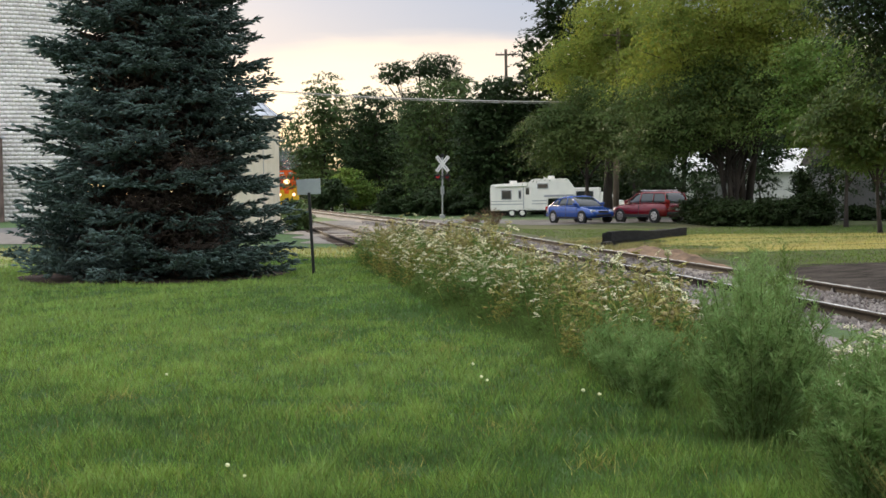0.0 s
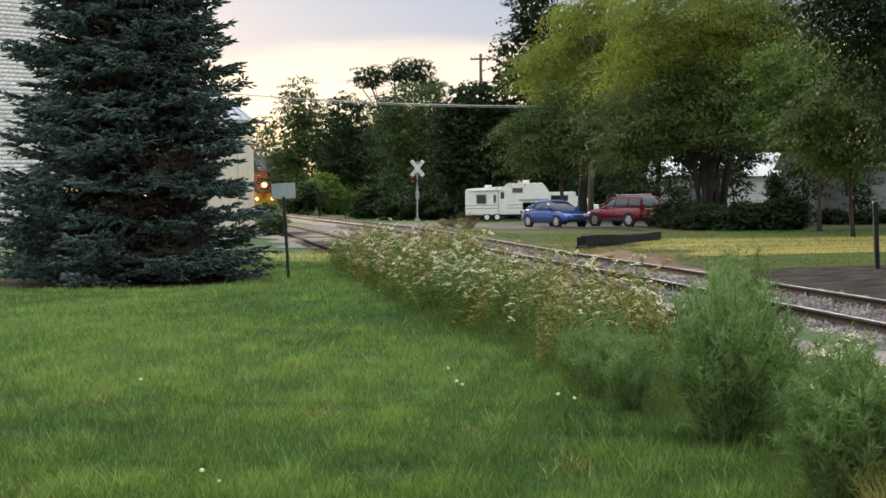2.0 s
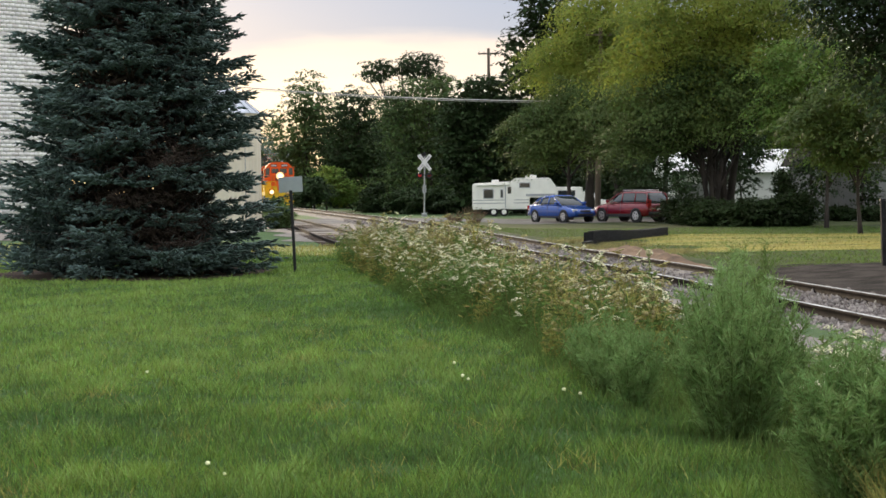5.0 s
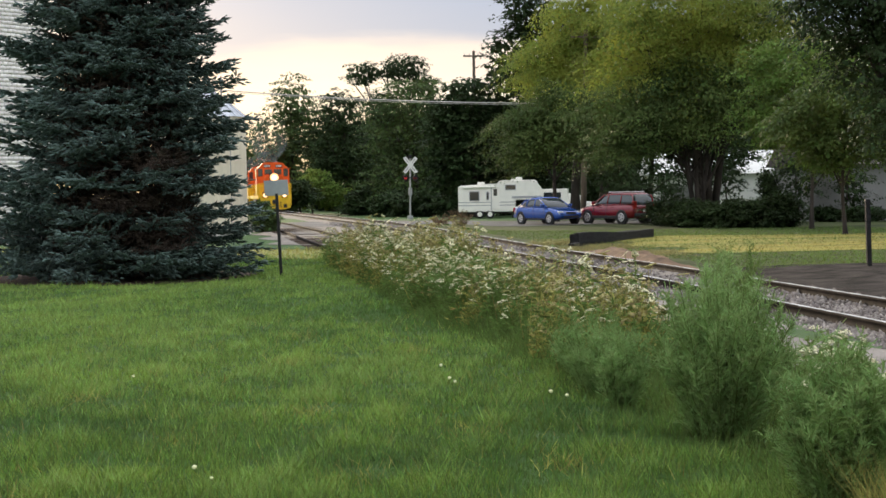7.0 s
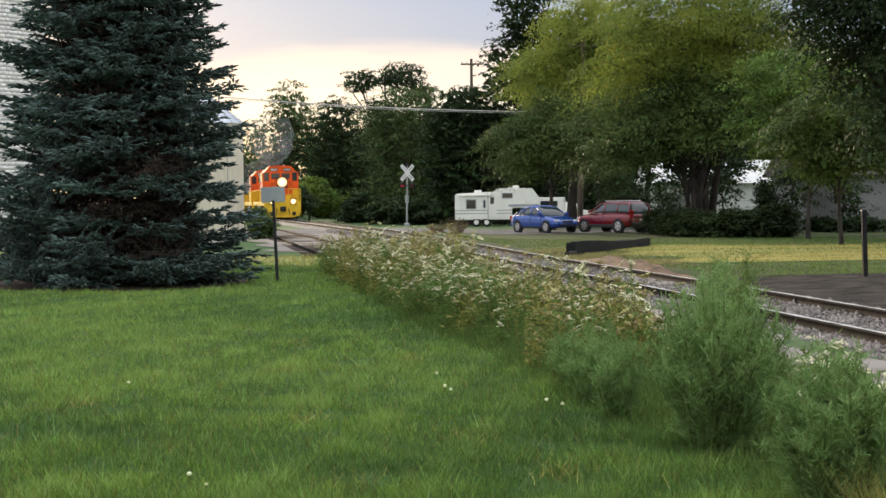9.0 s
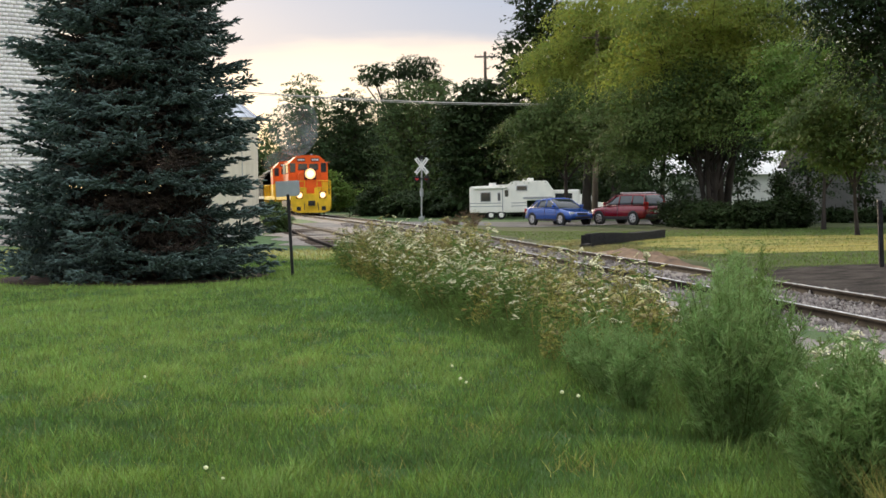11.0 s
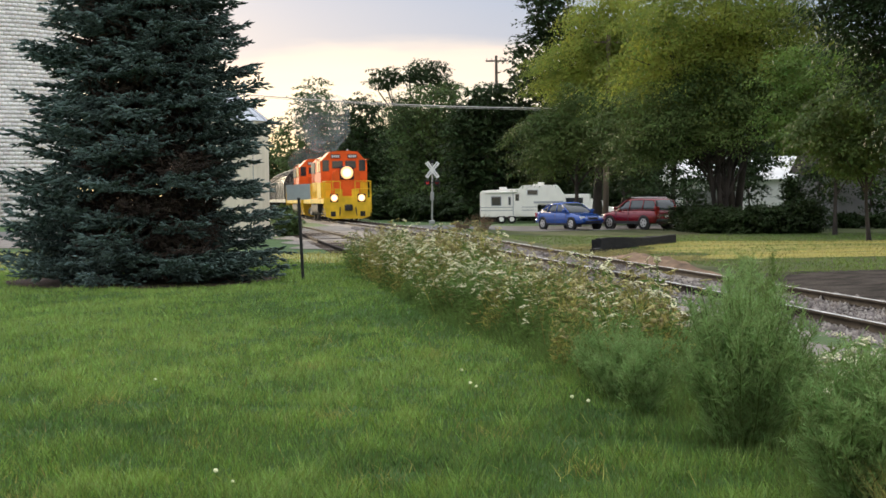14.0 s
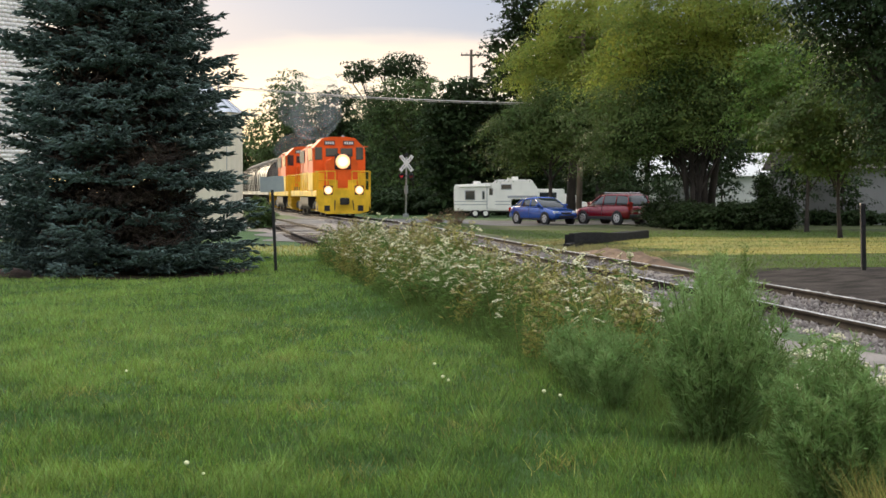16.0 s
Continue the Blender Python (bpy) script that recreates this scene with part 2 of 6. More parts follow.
def ground_z(x, y):
    x, y = np.asarray(x, float), np.asarray(y, float)
    d = x - track_x(np.clip(y, -30, 210))
    z = -0.16 * np.exp(-((d - 0.6) / 2.6) ** 2) * (1 - smooth(32, 67, y))
    z = z + 0.06 * np.exp(-((d) / 5.0) ** 2) * smooth(48, 77, y)
    z = z - 0.5 * smooth(89, 121, y) * smooth(1.0, 4.0, d)
    z = z - 0.13 * smooth(2, 5, x) * smooth(44, 60, y) * (1 - smooth(95, 112, y))
    z = z + 0.02 * np.sin(x * 0.7 + 1.3) * np.sin(y * 0.28) * smooth(3, 9, np.hypot(x, y))
    return z


def sheet(name, xs, ys, m, lift=0.0, label="", warp=None, kind="structure", cat=""):
    """A sheet laid on the ground over a grid of (u, v) turned into the plan by warp."""
    U, Vv = np.meshgrid(xs, ys)
    X, Y = (U, Vv) if warp is None else warp(U, Vv)
    Z = ground_z(X, Y) + lift
    n, k = len(xs), len(ys)
    i, j = np.meshgrid(np.arange(n - 1), np.arange(k - 1))
    a = (j * n + i).ravel()
    ob = raw(name, np.stack([X.ravel(), Y.ravel(), Z.ravel()], 1), np.stack([a, a + 1, a + 1 + n, a + n], 1), m, smooth=True)
    return tagged(ob, label, cat or name, kind=kind)


def build_ground():
    far = lambda a, b: np.concatenate([-np.geomspace(3000, a, 14), np.arange(-a + 1, b - 1, 1.0), np.geomspace(b, 3000, 14)])
    sheet("ground", far(60, 60), far(30, 210), M["lawn"], 0, "green lawn grass reaching out to the fields")
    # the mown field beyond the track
    sheet("mown_field", np.linspace(0, 1, 40), np.linspace(24, 73.4, 60), M["field"], 0.012, "short mown grass beyond the track, coloured darker for shade",
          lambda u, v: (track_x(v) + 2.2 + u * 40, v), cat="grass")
    # a sunlit band of the field, its light put into the colour
    sheet("sunlit_grass_strip", np.linspace(0, 1, 40), np.linspace(36.2, 50.6, 24), M["sunfield"], 0.02, "mown grass strip coloured yellow to look lit by evening sun",
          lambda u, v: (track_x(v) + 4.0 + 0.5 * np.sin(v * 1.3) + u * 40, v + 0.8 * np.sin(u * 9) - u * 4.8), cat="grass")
    sheet("soil_strip", np.linspace(0, 1, 30), np.linspace(0, 1, 10), M["soil"], 0.03, "bare dark soil beside the track",
          lambda u, v: (track_x(21.0 + 9.0 * v) + 1.3 + u * 20, 20.7 + 9.4 * v - u * 2.0 + 0.5 * np.sin(u * 20) * v), cat="soil")
    # the road over the crossing
    sheet("road", np.linspace(-70, 70, 141), np.linspace(0, 1, 12), M["asphalt"], 0.03, "worn grey asphalt road over the rail crossing",
          lambda u, v: (u, 73.4 + 12.0 * v + 0.048 * u), cat="road")
    sheet("gravel_yard", np.linspace(0, 1, 30), np.linspace(48.5, 73.9, 40), M["gravel"], 0.022, "pale gravel yard beside the tracks",
          lambda u, v: (track_x(v) - 6.3 - 0.35 * np.sin(v * 1.06) + (7.1 + 0.2 * np.sin(v * 1.44)) * u, v - 2.4 * np.sin(u * 3.1) * (1 - smooth(49.5, 58, v))), cat="gravel")
    sheet("gravel_drive", np.linspace(0, 1, 20), np.linspace(52.6, 75.8, 20), M["gravel"], 0.024, "pale gravel drive in front of the silo",
          lambda u, v: (-48 + 35 * u + 0.3 * np.sin(v), v), cat="gravel")
    sheet("dry_patch", np.linspace(0, 1, 20), np.linspace(0, 1, 14), M["drygrass"], 0.018, "dry yellow grass at the edge of the lawn",
          lambda u, v: (-6.2 + 5.2 * u + 0.25 * np.sin(v * 7), 37 + 5.4 * v + 0.6 * np.sin(u * 6)), cat="grass")
    sheet("dry_verge", np.linspace(0, 1, 20), np.linspace(0, 1, 14), M["drygrass"], 0.018, "dry yellow grass beside the gravel drive",
          lambda u, v: (-24 + 16 * u, 34.3 + 13.5 * v), cat="grass")
    sheet("gravel_verge", np.linspace(0, 1, 12), np.linspace(8, 27, 40), M["gravel"], 0.02, "pale gravel verge between weeds and track",
          lambda u, v: (track_x(v) - 4.2 + 0.3 * np.sin(v * 1.9) + 2.4 * u, v), cat="gravel")
    # needles under the spruce
    a = np.linspace(0, 2 * np.pi, 40)
    sheet("needle_bed", a, np.linspace(0.05, 1, 8), M["mulch"], 0.02, "brown needle litter under the spruce",
          lambda u, v: (-5.95 + v * (2.75 + 0.15 * np.sin(3 * u)) * np.cos(u), 29.51 + v * (2.6 + 0.12 * np.sin(5 * u)) * np.sin(u)), cat="litter")


def rail_section(y0, y1, off, step, zf):
    """A rail: foot, web and head swept along the track at a side offset."""
    ys = np.arange(y0, y1, step)
    prof = np.array([(-0.07, -0.17), (0.07, -0.17), (0.07, -0.155), (0.012, -0.135), (0.012, -0.045), (0.036, -0.035), (0.036, -0.004), (0.03, 0.0), (-0.03, 0.0), (-0.036, -0.004), (-0.036, -0.035), (-0.012, -0.045), (-0.012, -0.135), (-0.07, -0.155)])
    dx = np.gradient(track_x(ys), ys)
    L = np.sqrt(1 + dx * dx)
    nx, ny = 1 / L, -dx / L
    V = np.stack([track_x(ys)[:, None] + nx[:, None] * (off + prof[:, 0]), ys[:, None] + ny[:, None] * (off + prof[:, 0]), zf(ys)[:, None] + prof[None, :, 1] + 0 * ys[:, None]], -1)
    n, k = len(ys), len(prof)
    i, j = np.meshgrid(np.arange(n - 1), np.arange(k), indexing="ij")
    F = np.stack([i * k + j, i * k + (j + 1) % k, (i + 1) * k + (j + 1) % k, (i + 1) * k + j], -1).reshape(-1, 4)
    top = (j.ravel() == 7).astype(int)
    return V.reshape(-1, 3), F, top


def build_track():
    t = thing("railway_track", "single main railway track on ballast, worn rail heads coloured white for sky sheen", "railway track", kind="structure")
    for off in (-0.753, 0.753):
        V, F, top = rail_section(3.0, 225, off, 1.0, rail_z)
        raw("rail", V, F, [M["rail"], M["railtop"]], t, index=top)
    # ballast bed
    ys = np.arange(0.0, 225, 0.8)
    prof = np.array([(-2.6, -0.42), (-1.9, -0.27), (-1.45, -0.15), (-0.7, -0.14), (0, -0.145), (0.7, -0.14), (1.45, -0.15), (1.9, -0.27), (2.6, -0.42)])
    dx = np.gradient(track_x(ys), ys)
    L = np.sqrt(1 + dx * dx)
    V = np.stack([track_x(ys)[:, None] + prof[:, 0] / L[:, None], ys[:, None] - dx[:, None] / L[:, None] * prof[:, 0], rail_z(ys)[:, None] + prof[None, :, 1] + rng.normal(0, 0.012, (len(ys), len(prof)))], -1)
    n, k = len(ys), len(prof)
    i, j = np.meshgrid(np.arange(n - 1), np.arange(k - 1), indexing="ij")
    a = (i * k + j).ravel()
    raw("ballast_bed", V.reshape(-1, 3), np.stack([a, a + 1, a + k + 1, a + k], 1), M["gravel"], t, smooth=True)
    # sleepers
    bm = bx(-1.3, -0.115, -0.32, 1.3, 0.115, -0.155, 0.012)
    me = bpy.data.meshes.new("sleeper")
    bm.to_mesh(me)
    bm.free()
    me.materials.append(M["tie"])
    for y in np.arange(13.0, 150.0, 0.56):
        if 72.8 < y < 86:
            continue
        s = new("sleeper", me)
        s.parent = t
        g = math.atan(float(np.polyval(np.polyder(TRACK), y)))
        s.matrix_basis = pose(float(track_x(y)), float(y), float(rail_z(y)) + rng.uniform(-0.012, 0.012), 0, 0, -math.degrees(g) + rng.uniform(-1.5, 1.5))
    # loose stones, thickest where the track runs nearest
    oct_v = np.array([(1, 0, 0), (-1, 0, 0), (0, 1, 0), (0, -1, 0), (0, 0, 1), (0, 0, -1)], float)
    oct_f = np.array([(0, 2, 4), (2, 1, 4), (1, 3, 4), (3, 0, 4), (2, 0, 5), (1, 2, 5), (3, 1, 5), (0, 3, 5)])
    n = 34000
    y = 11.2 + 68 * rng.random(n) ** 1.6
    d = rng.uniform(-3.0, 2.5, n)
    zz = rail_z(y) + np.interp(np.abs(d), [0, 1.45, 1.9, 2.2, 3.0], [-0.145, -0.15, -0.27, -0.27, -0.26]) + 0.01
    c = np.stack([track_x(y) + d, y, zz], 1)
    s = rng.uniform(0.016, 0.05, (n, 1, 1)) * rng.uniform(0.6, 1.3, (n, 1, 3))
    V = c[:, None] + (oct_v[None] + rng.normal(0, 0.22, (n, 6, 3))) * s
    F = (oct_f[None] + 6 * np.arange(n)[:, None, None]).reshape(-1, 3)
    tagged(raw("ballast_stones", V.reshape(-1, 3), F, M["ballast"]), "grey crushed ballast stones along the track", "ballast", kind="stuff")
    # the overgrown siding
    q = thing("siding_track", "rusty overgrown siding track sunk into gravel", "railway track", kind="structure")
    zs = lambda ys: ground_z(track_x(ys) - SIDING, ys) + 0.13
    for off in (-0.753, 0.753):
        V, F, top = rail_section(39.9, 99, off - SIDING, 1.0, zs)
        raw("rail", V, F, [M["rail"], M["railtop"]], q, index=top * 0)
    for y in np.arange(41.5, 72.0, 0.62):
        s = new("sleeper", me)
        s.parent = q
        x = float(track_x(y)) - SIDING
        s.matrix_basis = pose(x, float(y) + 1.0, float(ground_z(x, y)) + 0.185 + rng.uniform(-0.02, 0.02), 0, 0, 9 + rng.uniform(-3, 3))


# ---- trees ----
def tree(name, label, x, y, h, blobs, leaf, clumps=260, per=45, size=0.22, trunk_r=0.25, base=None, lean=(0, 0), droop=0.25, clump_r=0.75, group="", trunks=1, fill=0.16):
    """blobs: (dx, dy, z, rx, ry, rz) of the crown, in metres from the foot."""
    z0 = float(ground_z(x, y)) - 0.05 if base is None else base
    t = thing(name, label, "tree" if h > 3 else "shrub", pose(x, y, z0), group)
    B = np.array(blobs, float)
    vol = B[:, 3] * B[:, 5] + B[:, 3] * B[:, 4]
    k = rng.choice(len(B), clumps, p=vol / vol.sum())
    d = unit(clumps)
    d[:, 2] = d[:, 2] * 0.95 + 0.08
    r = rng.uniform(0.55, 1.12, clumps) ** 0.7
    c = B[k, :3] + d * B[k, 3:] * r[:, None]
    c[:, 2] = np.maximum(c[:, 2], 0.25)
    # trunk and limbs
    paths = []
    hz = max(B[:, 2].max(), 1.0)
    for q in range(trunks):
        ox = (q - (trunks - 1) / 2) * trunk_r * 1.6
        z = np.linspace(0, 1, 9)
        top = np.array([lean[0] + ox * 4, lean[1] + ox, hz])
        p = np.stack([ox + top[0] * z ** 1.4 + 0.12 * trunk_r * 4 * np.sin(z * 7 + x + q), top[1] * z ** 1.4 + 0.1 * np.sin(z * 5 + y), hz * z], 1)
        paths.append((p, trunk_r * (1.15 - 0.95 * z) * np.where(z < 0.05, 1.35, 1)))
        for b in B:
            f = rng.uniform(0.25, 0.6)
            a = p[int(f * 8)]
            e = b[:3] + rng.normal(0, 0.2, 3)
            s = np.linspace(0, 1, 6)[:, None]
            paths.append((a + (e - a) * s + np.array([0, 0, 0.12 * h]) * (s * (1 - s)), trunk_r * np.linspace(0.5, 0.1, 6)))
            for _ in range(5):
                e2 = b[:3] + unit(1)[0] * b[3:] * 0.9
                a2 = a + (e - a) * 0.6
                paths.append((a2 + (e2 - a2) * s, trunk_r * np.linspace(0.22, 0.04, 6)))
    V, F = tubes(paths, 7)
    raw("trunk", V, F, M["bark"], t, smooth=True)
    # leaves laid on arched, drooping sprays
    n = clumps * per
    kk = np.repeat(np.arange(clumps), per)
    cr = clump_r * rng.uniform(0.6, 1.5, clumps)[kk]
    th, rho = rng.uniform(0, 2 * np.pi, n), np.sqrt(rng.random(n))
    p, q = (rho * np.cos(th))[:, None], (rho * np.sin(th))[:, None]
    out = c * [1, 1, 0] + rng.normal(0, 0.5, (clumps, 3)) * [1, 1, 0]
    out = (out / (np.linalg.norm(out, axis=1, keepdims=True) + 1e-9))[kk]
    tang = np.stack([-out[:, 1], out[:, 0], 0 * th], 1)
    z1 = np.array([0, 0, 1.0])
    bend = np.clip(p + 0.5, 0, 2)
    pos = c[kk] + cr[:, None] * (out * p * (1.5 - 0.35 * droop) + tang * q * 0.8 + z1 * (0.1 - 0.5 * droop * bend ** 2 - 0.4 * q ** 2)) + rng.normal(0, 0.07, (n, 3)) * cr[:, None]
    up = z1 + out * bend * droop + tang * q * 0.8 + rng.normal(0, 0.24, (n, 3))
    ax = out * 0.7 + tang * q * 0.9 + rng.normal(0, 0.4, (n, 3)) - z1 * bend * droop
    ax /= np.linalg.norm(ax, axis=1, keepdims=True)
    side = np.cross(ax, up)
    side /= np.linalg.norm(side, axis=1, keepdims=True) + 1e-9
    ln = size * rng.uniform(0.7, 1.5, n)
    wd = ln * rng.uniform(0.45, 0.75, n)
    # the shaded inside of the crown: larger hanging leaves
    n2 = int(n * fill)
    k2 = rng.choice(len(B), n2, p=vol / vol.sum())
    p2 = B[k2, :3] + unit(n2) * B[k2, 3:] * (rng.random(n2) ** 0.4 * 0.86)[:, None]
    p2[:, 2] = np.maximum(p2[:, 2], 0.1)
    a2 = unit(n2) + [0, 0, -0.3]
    a2 /= np.linalg.norm(a2, axis=1, keepdims=True)
    s2 = np.cross(a2, unit(n2))
    s2 /= np.linalg.norm(s2, axis=1, keepdims=True) + 1e-9
    l2 = size * 1.8 * rng.uniform(0.7, 1.4, n2)
    V, F = leaf_quads(np.concatenate([pos, p2]), np.concatenate([ax, a2]), np.concatenate([side, s2]), np.concatenate([ln, l2]), np.concatenate([wd, l2 * 0.7]))
    raw("crown", V, F, leaf, t)
    return t


def build_trees():
    G = GREENS
    far = "trees along the far side of the road"
    T = lambda *a, **k: tree("tree", *a, **k)
    T("tall leafy tree with a ragged dark green crown", -13.4, 165.91, 16, [(0.3, 0, 12.6, 2.6, 3, 3.2), (-1.5, 0, 8.5, 3.2, 3, 3.8), (1.8, 0, 9.5, 2.6, 3, 3.6), (0, 0, 4, 4.2, 3, 4)], G["mid"], 300, 44, 0.26, group=far)
    T("tall open-crowned tree standing above the others", -2.4, 178.67, 20, [(-3.0, 0, 17.0, 2.4, 2.5, 1.5), (1.4, 0, 17.6, 3.0, 2.5, 1.6), (3.6, 0, 15.6, 2.2, 2, 1.5), (-0.5, 0, 13, 2.4, 2, 2.2), (0, 0, 8, 5, 3, 5)], G["dark"], 330, 44, 0.26, 0.35, group=far)
    T("dense dark green tree in the wood", -7.0, 159.53, 15, [(-0.5, 0, 11, 2.8, 3, 2.8), (-1, 0, 7, 4, 3, 4), (1.5, 0, 4, 4.4, 3, 4)], G["dark"], 300, 44, 0.26, group=far)
    T("dense rounded tree with lighter upper leaves", 0.6, 146.77, 15, [(0, 0, 11.2, 3.8, 3, 3), (-2.5, 0, 8.5, 3.2, 3, 3.2), (2.5, 0, 8, 3.5, 3, 3.5), (0, 0, 3.8, 5.4, 3, 3.8)], G["mid"], 400, 44, 0.24, group=far)
    T("dark tree closing the wood behind the trailer", 5.6, 126.83, 13, [(-0.4, 0, 10.4, 2.3, 2.4, 1.8), (-2.4, 0, 8.6, 2.0, 2, 2.2), (-1.5, 0, 6.5, 3, 2, 3.4), (2.5, 0, 6.5, 3.4, 2, 3.6), (0, 0.5, 3, 4.5, 1.6, 3)], G["dark"], 400, 40, 0.3, group=far)
    T("very tall dark tree with pointed leaf sprays", 10.6, 127.62, 23, [(0, 0, 18.5, 2.6, 2.6, 3.6), (-1.6, 0, 13.5, 2.8, 3, 3.4), (2.4, 0, 15, 3.4, 3, 4), (0.5, 0, 9, 4.6, 3, 4.4), (0.5, 1, 4, 5, 2, 4)], G["dark"], 460, 42, 0.3, 0.4, group=far)
    T("tall dark tree behind the yellow-green trees", 16.5, 121.24, 21, [(0, 0, 16.5, 4, 3, 3.5), (4, 0, 13, 5, 3, 4), (-2, 0, 10, 5, 3, 5), (3, 0, 5, 7, 3, 5)], G["dark"], 420, 44, 0.23, 0.4, group=far)
    T("dark tree filling the wood edge", 25.0, 114.86, 18, [(0, 0, 13, 6, 3, 5), (0, 0, 6.5, 7, 3, 5)], G["dark"], 380, 44, 0.24, group=far)
    T("dark tree at the wood edge beside the line", -9.8, 188.25, 12, [(0, 0, 8, 4, 3, 4), (0, 0, 4, 5, 3, 4)], G["dark"], 240, 44, 0.26, group=far)
    T("hazy distant tree beyond the grain bin", -26.5, 239.3, 12, [(0, 0, 8, 4, 3, 3.5), (3, 0, 5, 5, 3, 4), (-3, 0, 4, 5, 3, 4)], G["mid"], 240, 40, 0.42, group=far)
    T("distant tree beside the line", -20.0, 223.34, 10, [(0, 0, 7, 2.6, 3, 2.6), (0, 0, 3.5, 3.5, 3, 3)], G["mid"], 200, 40, 0.4, group=far)
    T("bushy young tree in light green leaf by the line", -10.3, 153.15, 5.5, [(0, 0, 3.3, 1.9, 1.5, 1.6), (1.6, 0, 2.2, 1.8, 1.5, 1.6), (-1.4, 0, 2, 1.6, 1.5, 1.5)], G["light"], 170, 40, 0.24, 0.1)
    T("dense young tree by the line", -10.6, 140.39, 3.6, [(0, 0, 2.2, 1.4, 1.5, 1.4), (-1.2, 0, 1.4, 1.0, 1, 1.1)], G["dark"], 110, 40, 0.24, 0.1)
    for wx, wy, wh, wr in ((-9, 196, 11, 5), (-3, 200, 14, 6), (4, 198, 15, 6.5), (11, 190, 15, 6.5), (19, 184, 15, 7), (28, 176, 15, 7), (38, 166, 15, 7)):
        T("dense dark tree at the back of the wood", wx, wy, wh, [(0, 0, wh * 0.62, wr, 2.5, wh * 0.36), (0, 0, wh * 0.25, wr * 1.1, 2.5, wh * 0.32)], G["dark"], 230, 40, 0.42, 0.2, group=far, fill=0.7)
    # the broad trees by the parked cars, sunlit yellow put into their leaf colour
    gold = dict(group="yellow-green trees", clump_r=1.35, droop=0.75)
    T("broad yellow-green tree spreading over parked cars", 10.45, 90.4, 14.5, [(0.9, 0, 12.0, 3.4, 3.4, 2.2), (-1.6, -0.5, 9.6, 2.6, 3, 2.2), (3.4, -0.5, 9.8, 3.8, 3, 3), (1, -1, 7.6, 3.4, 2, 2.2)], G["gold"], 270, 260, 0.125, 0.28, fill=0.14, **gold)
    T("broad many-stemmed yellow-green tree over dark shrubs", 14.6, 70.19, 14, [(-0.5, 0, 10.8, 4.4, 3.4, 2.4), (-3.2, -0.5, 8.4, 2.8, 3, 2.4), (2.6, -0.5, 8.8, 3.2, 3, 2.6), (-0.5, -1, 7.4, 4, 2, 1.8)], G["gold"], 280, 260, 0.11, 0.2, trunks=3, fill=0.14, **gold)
    # lower boughs as separate trees, crown shade put into their olive colour
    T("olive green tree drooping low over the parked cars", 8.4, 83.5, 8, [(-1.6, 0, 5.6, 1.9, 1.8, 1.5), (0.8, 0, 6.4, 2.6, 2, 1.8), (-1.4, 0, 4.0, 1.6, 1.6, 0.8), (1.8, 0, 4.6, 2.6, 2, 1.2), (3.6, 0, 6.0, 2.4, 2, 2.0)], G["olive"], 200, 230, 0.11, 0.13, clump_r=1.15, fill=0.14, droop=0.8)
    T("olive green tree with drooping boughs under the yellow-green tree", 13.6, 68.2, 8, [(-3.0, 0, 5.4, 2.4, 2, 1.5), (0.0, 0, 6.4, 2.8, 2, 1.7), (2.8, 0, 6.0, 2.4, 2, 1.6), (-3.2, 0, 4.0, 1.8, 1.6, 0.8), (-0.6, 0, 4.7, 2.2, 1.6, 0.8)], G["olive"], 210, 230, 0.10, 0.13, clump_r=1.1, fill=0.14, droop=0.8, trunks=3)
    T("dark understorey tree behind the yellow-green trees", 15.5, 92.53, 9, [(0, 0, 6, 4.5, 2, 3), (-3.5, 0, 4.4, 2.6, 2, 2.6), (3.6, 0, 4.6, 3.4, 2, 2.6)], G["dark"], 330, 45, 0.22, 0.2, group=far)
    T("dark understorey tree beside the house", 25.5, 83.75, 11, [(0, 0, 7.4, 5, 2, 3.2), (-4, 0, 7, 3.6, 2, 2.8), (4, 0, 8, 4, 2, 3)], G["dark"], 330, 45, 0.22, 0.2, group=far)
    T("bright green maple with layered leaf sprays", 16.9, 60.62, 9.5, [(-1.4, -0.4, 6.7, 1.6, 1.6, 1.3), (-1.8, -0.4, 4.4, 1.5, 1.5, 1.1), (0.6, 0, 6, 2.2, 2, 2.2), (0.2, 0, 4.1, 2.0, 1.6, 1.2), (2.2, 0, 3.8, 2.0, 1.5, 1.0), (4.0, 0, 4.6, 2.0, 1.5, 1.6), (0.6, 0, 3.0, 1.6, 1.2, 0.7)], G["light"], 220, 130, 0.12, 0.08, clump_r=0.75, fill=0.2, droop=0.5)
    T("dark drooping honey locust with a leaning trunk", 14.4, 40.68, 12, [(-1.6, 0, 8.4, 3.0, 2.4, 2.4), (-2.4, 0, 6.6, 1.5, 1.6, 1.4), (-1.2, 0, 5.0, 1.5, 1.5, 1.7), (0.6, 0, 7, 2.6, 2, 2.6), (0.0, 0, 3.9, 1.7, 1.4, 1.3), (1.2, 0, 4.6, 1.6, 1.4, 1.6)], G["dark"], 420, 105, 0.1, 0.14, lean=(-2.2, 0), clump_r=0.7, droop=0.8)
    T("slender young tree with a pale bare trunk", 14.9, 49.45, 5.5, [(0, 0, 4.4, 1.9, 1.3, 1.4), (-1.3, 0, 3.7, 1.4, 1, 0.9), (0.9, 0, 3.4, 1.3, 1, 0.9), (-0.4, 0, 2.7, 1.1, 0.9, 0.5)], G["olive"], 150, 100, 0.10, 0.07, clump_r=0.6, droop=0.8)
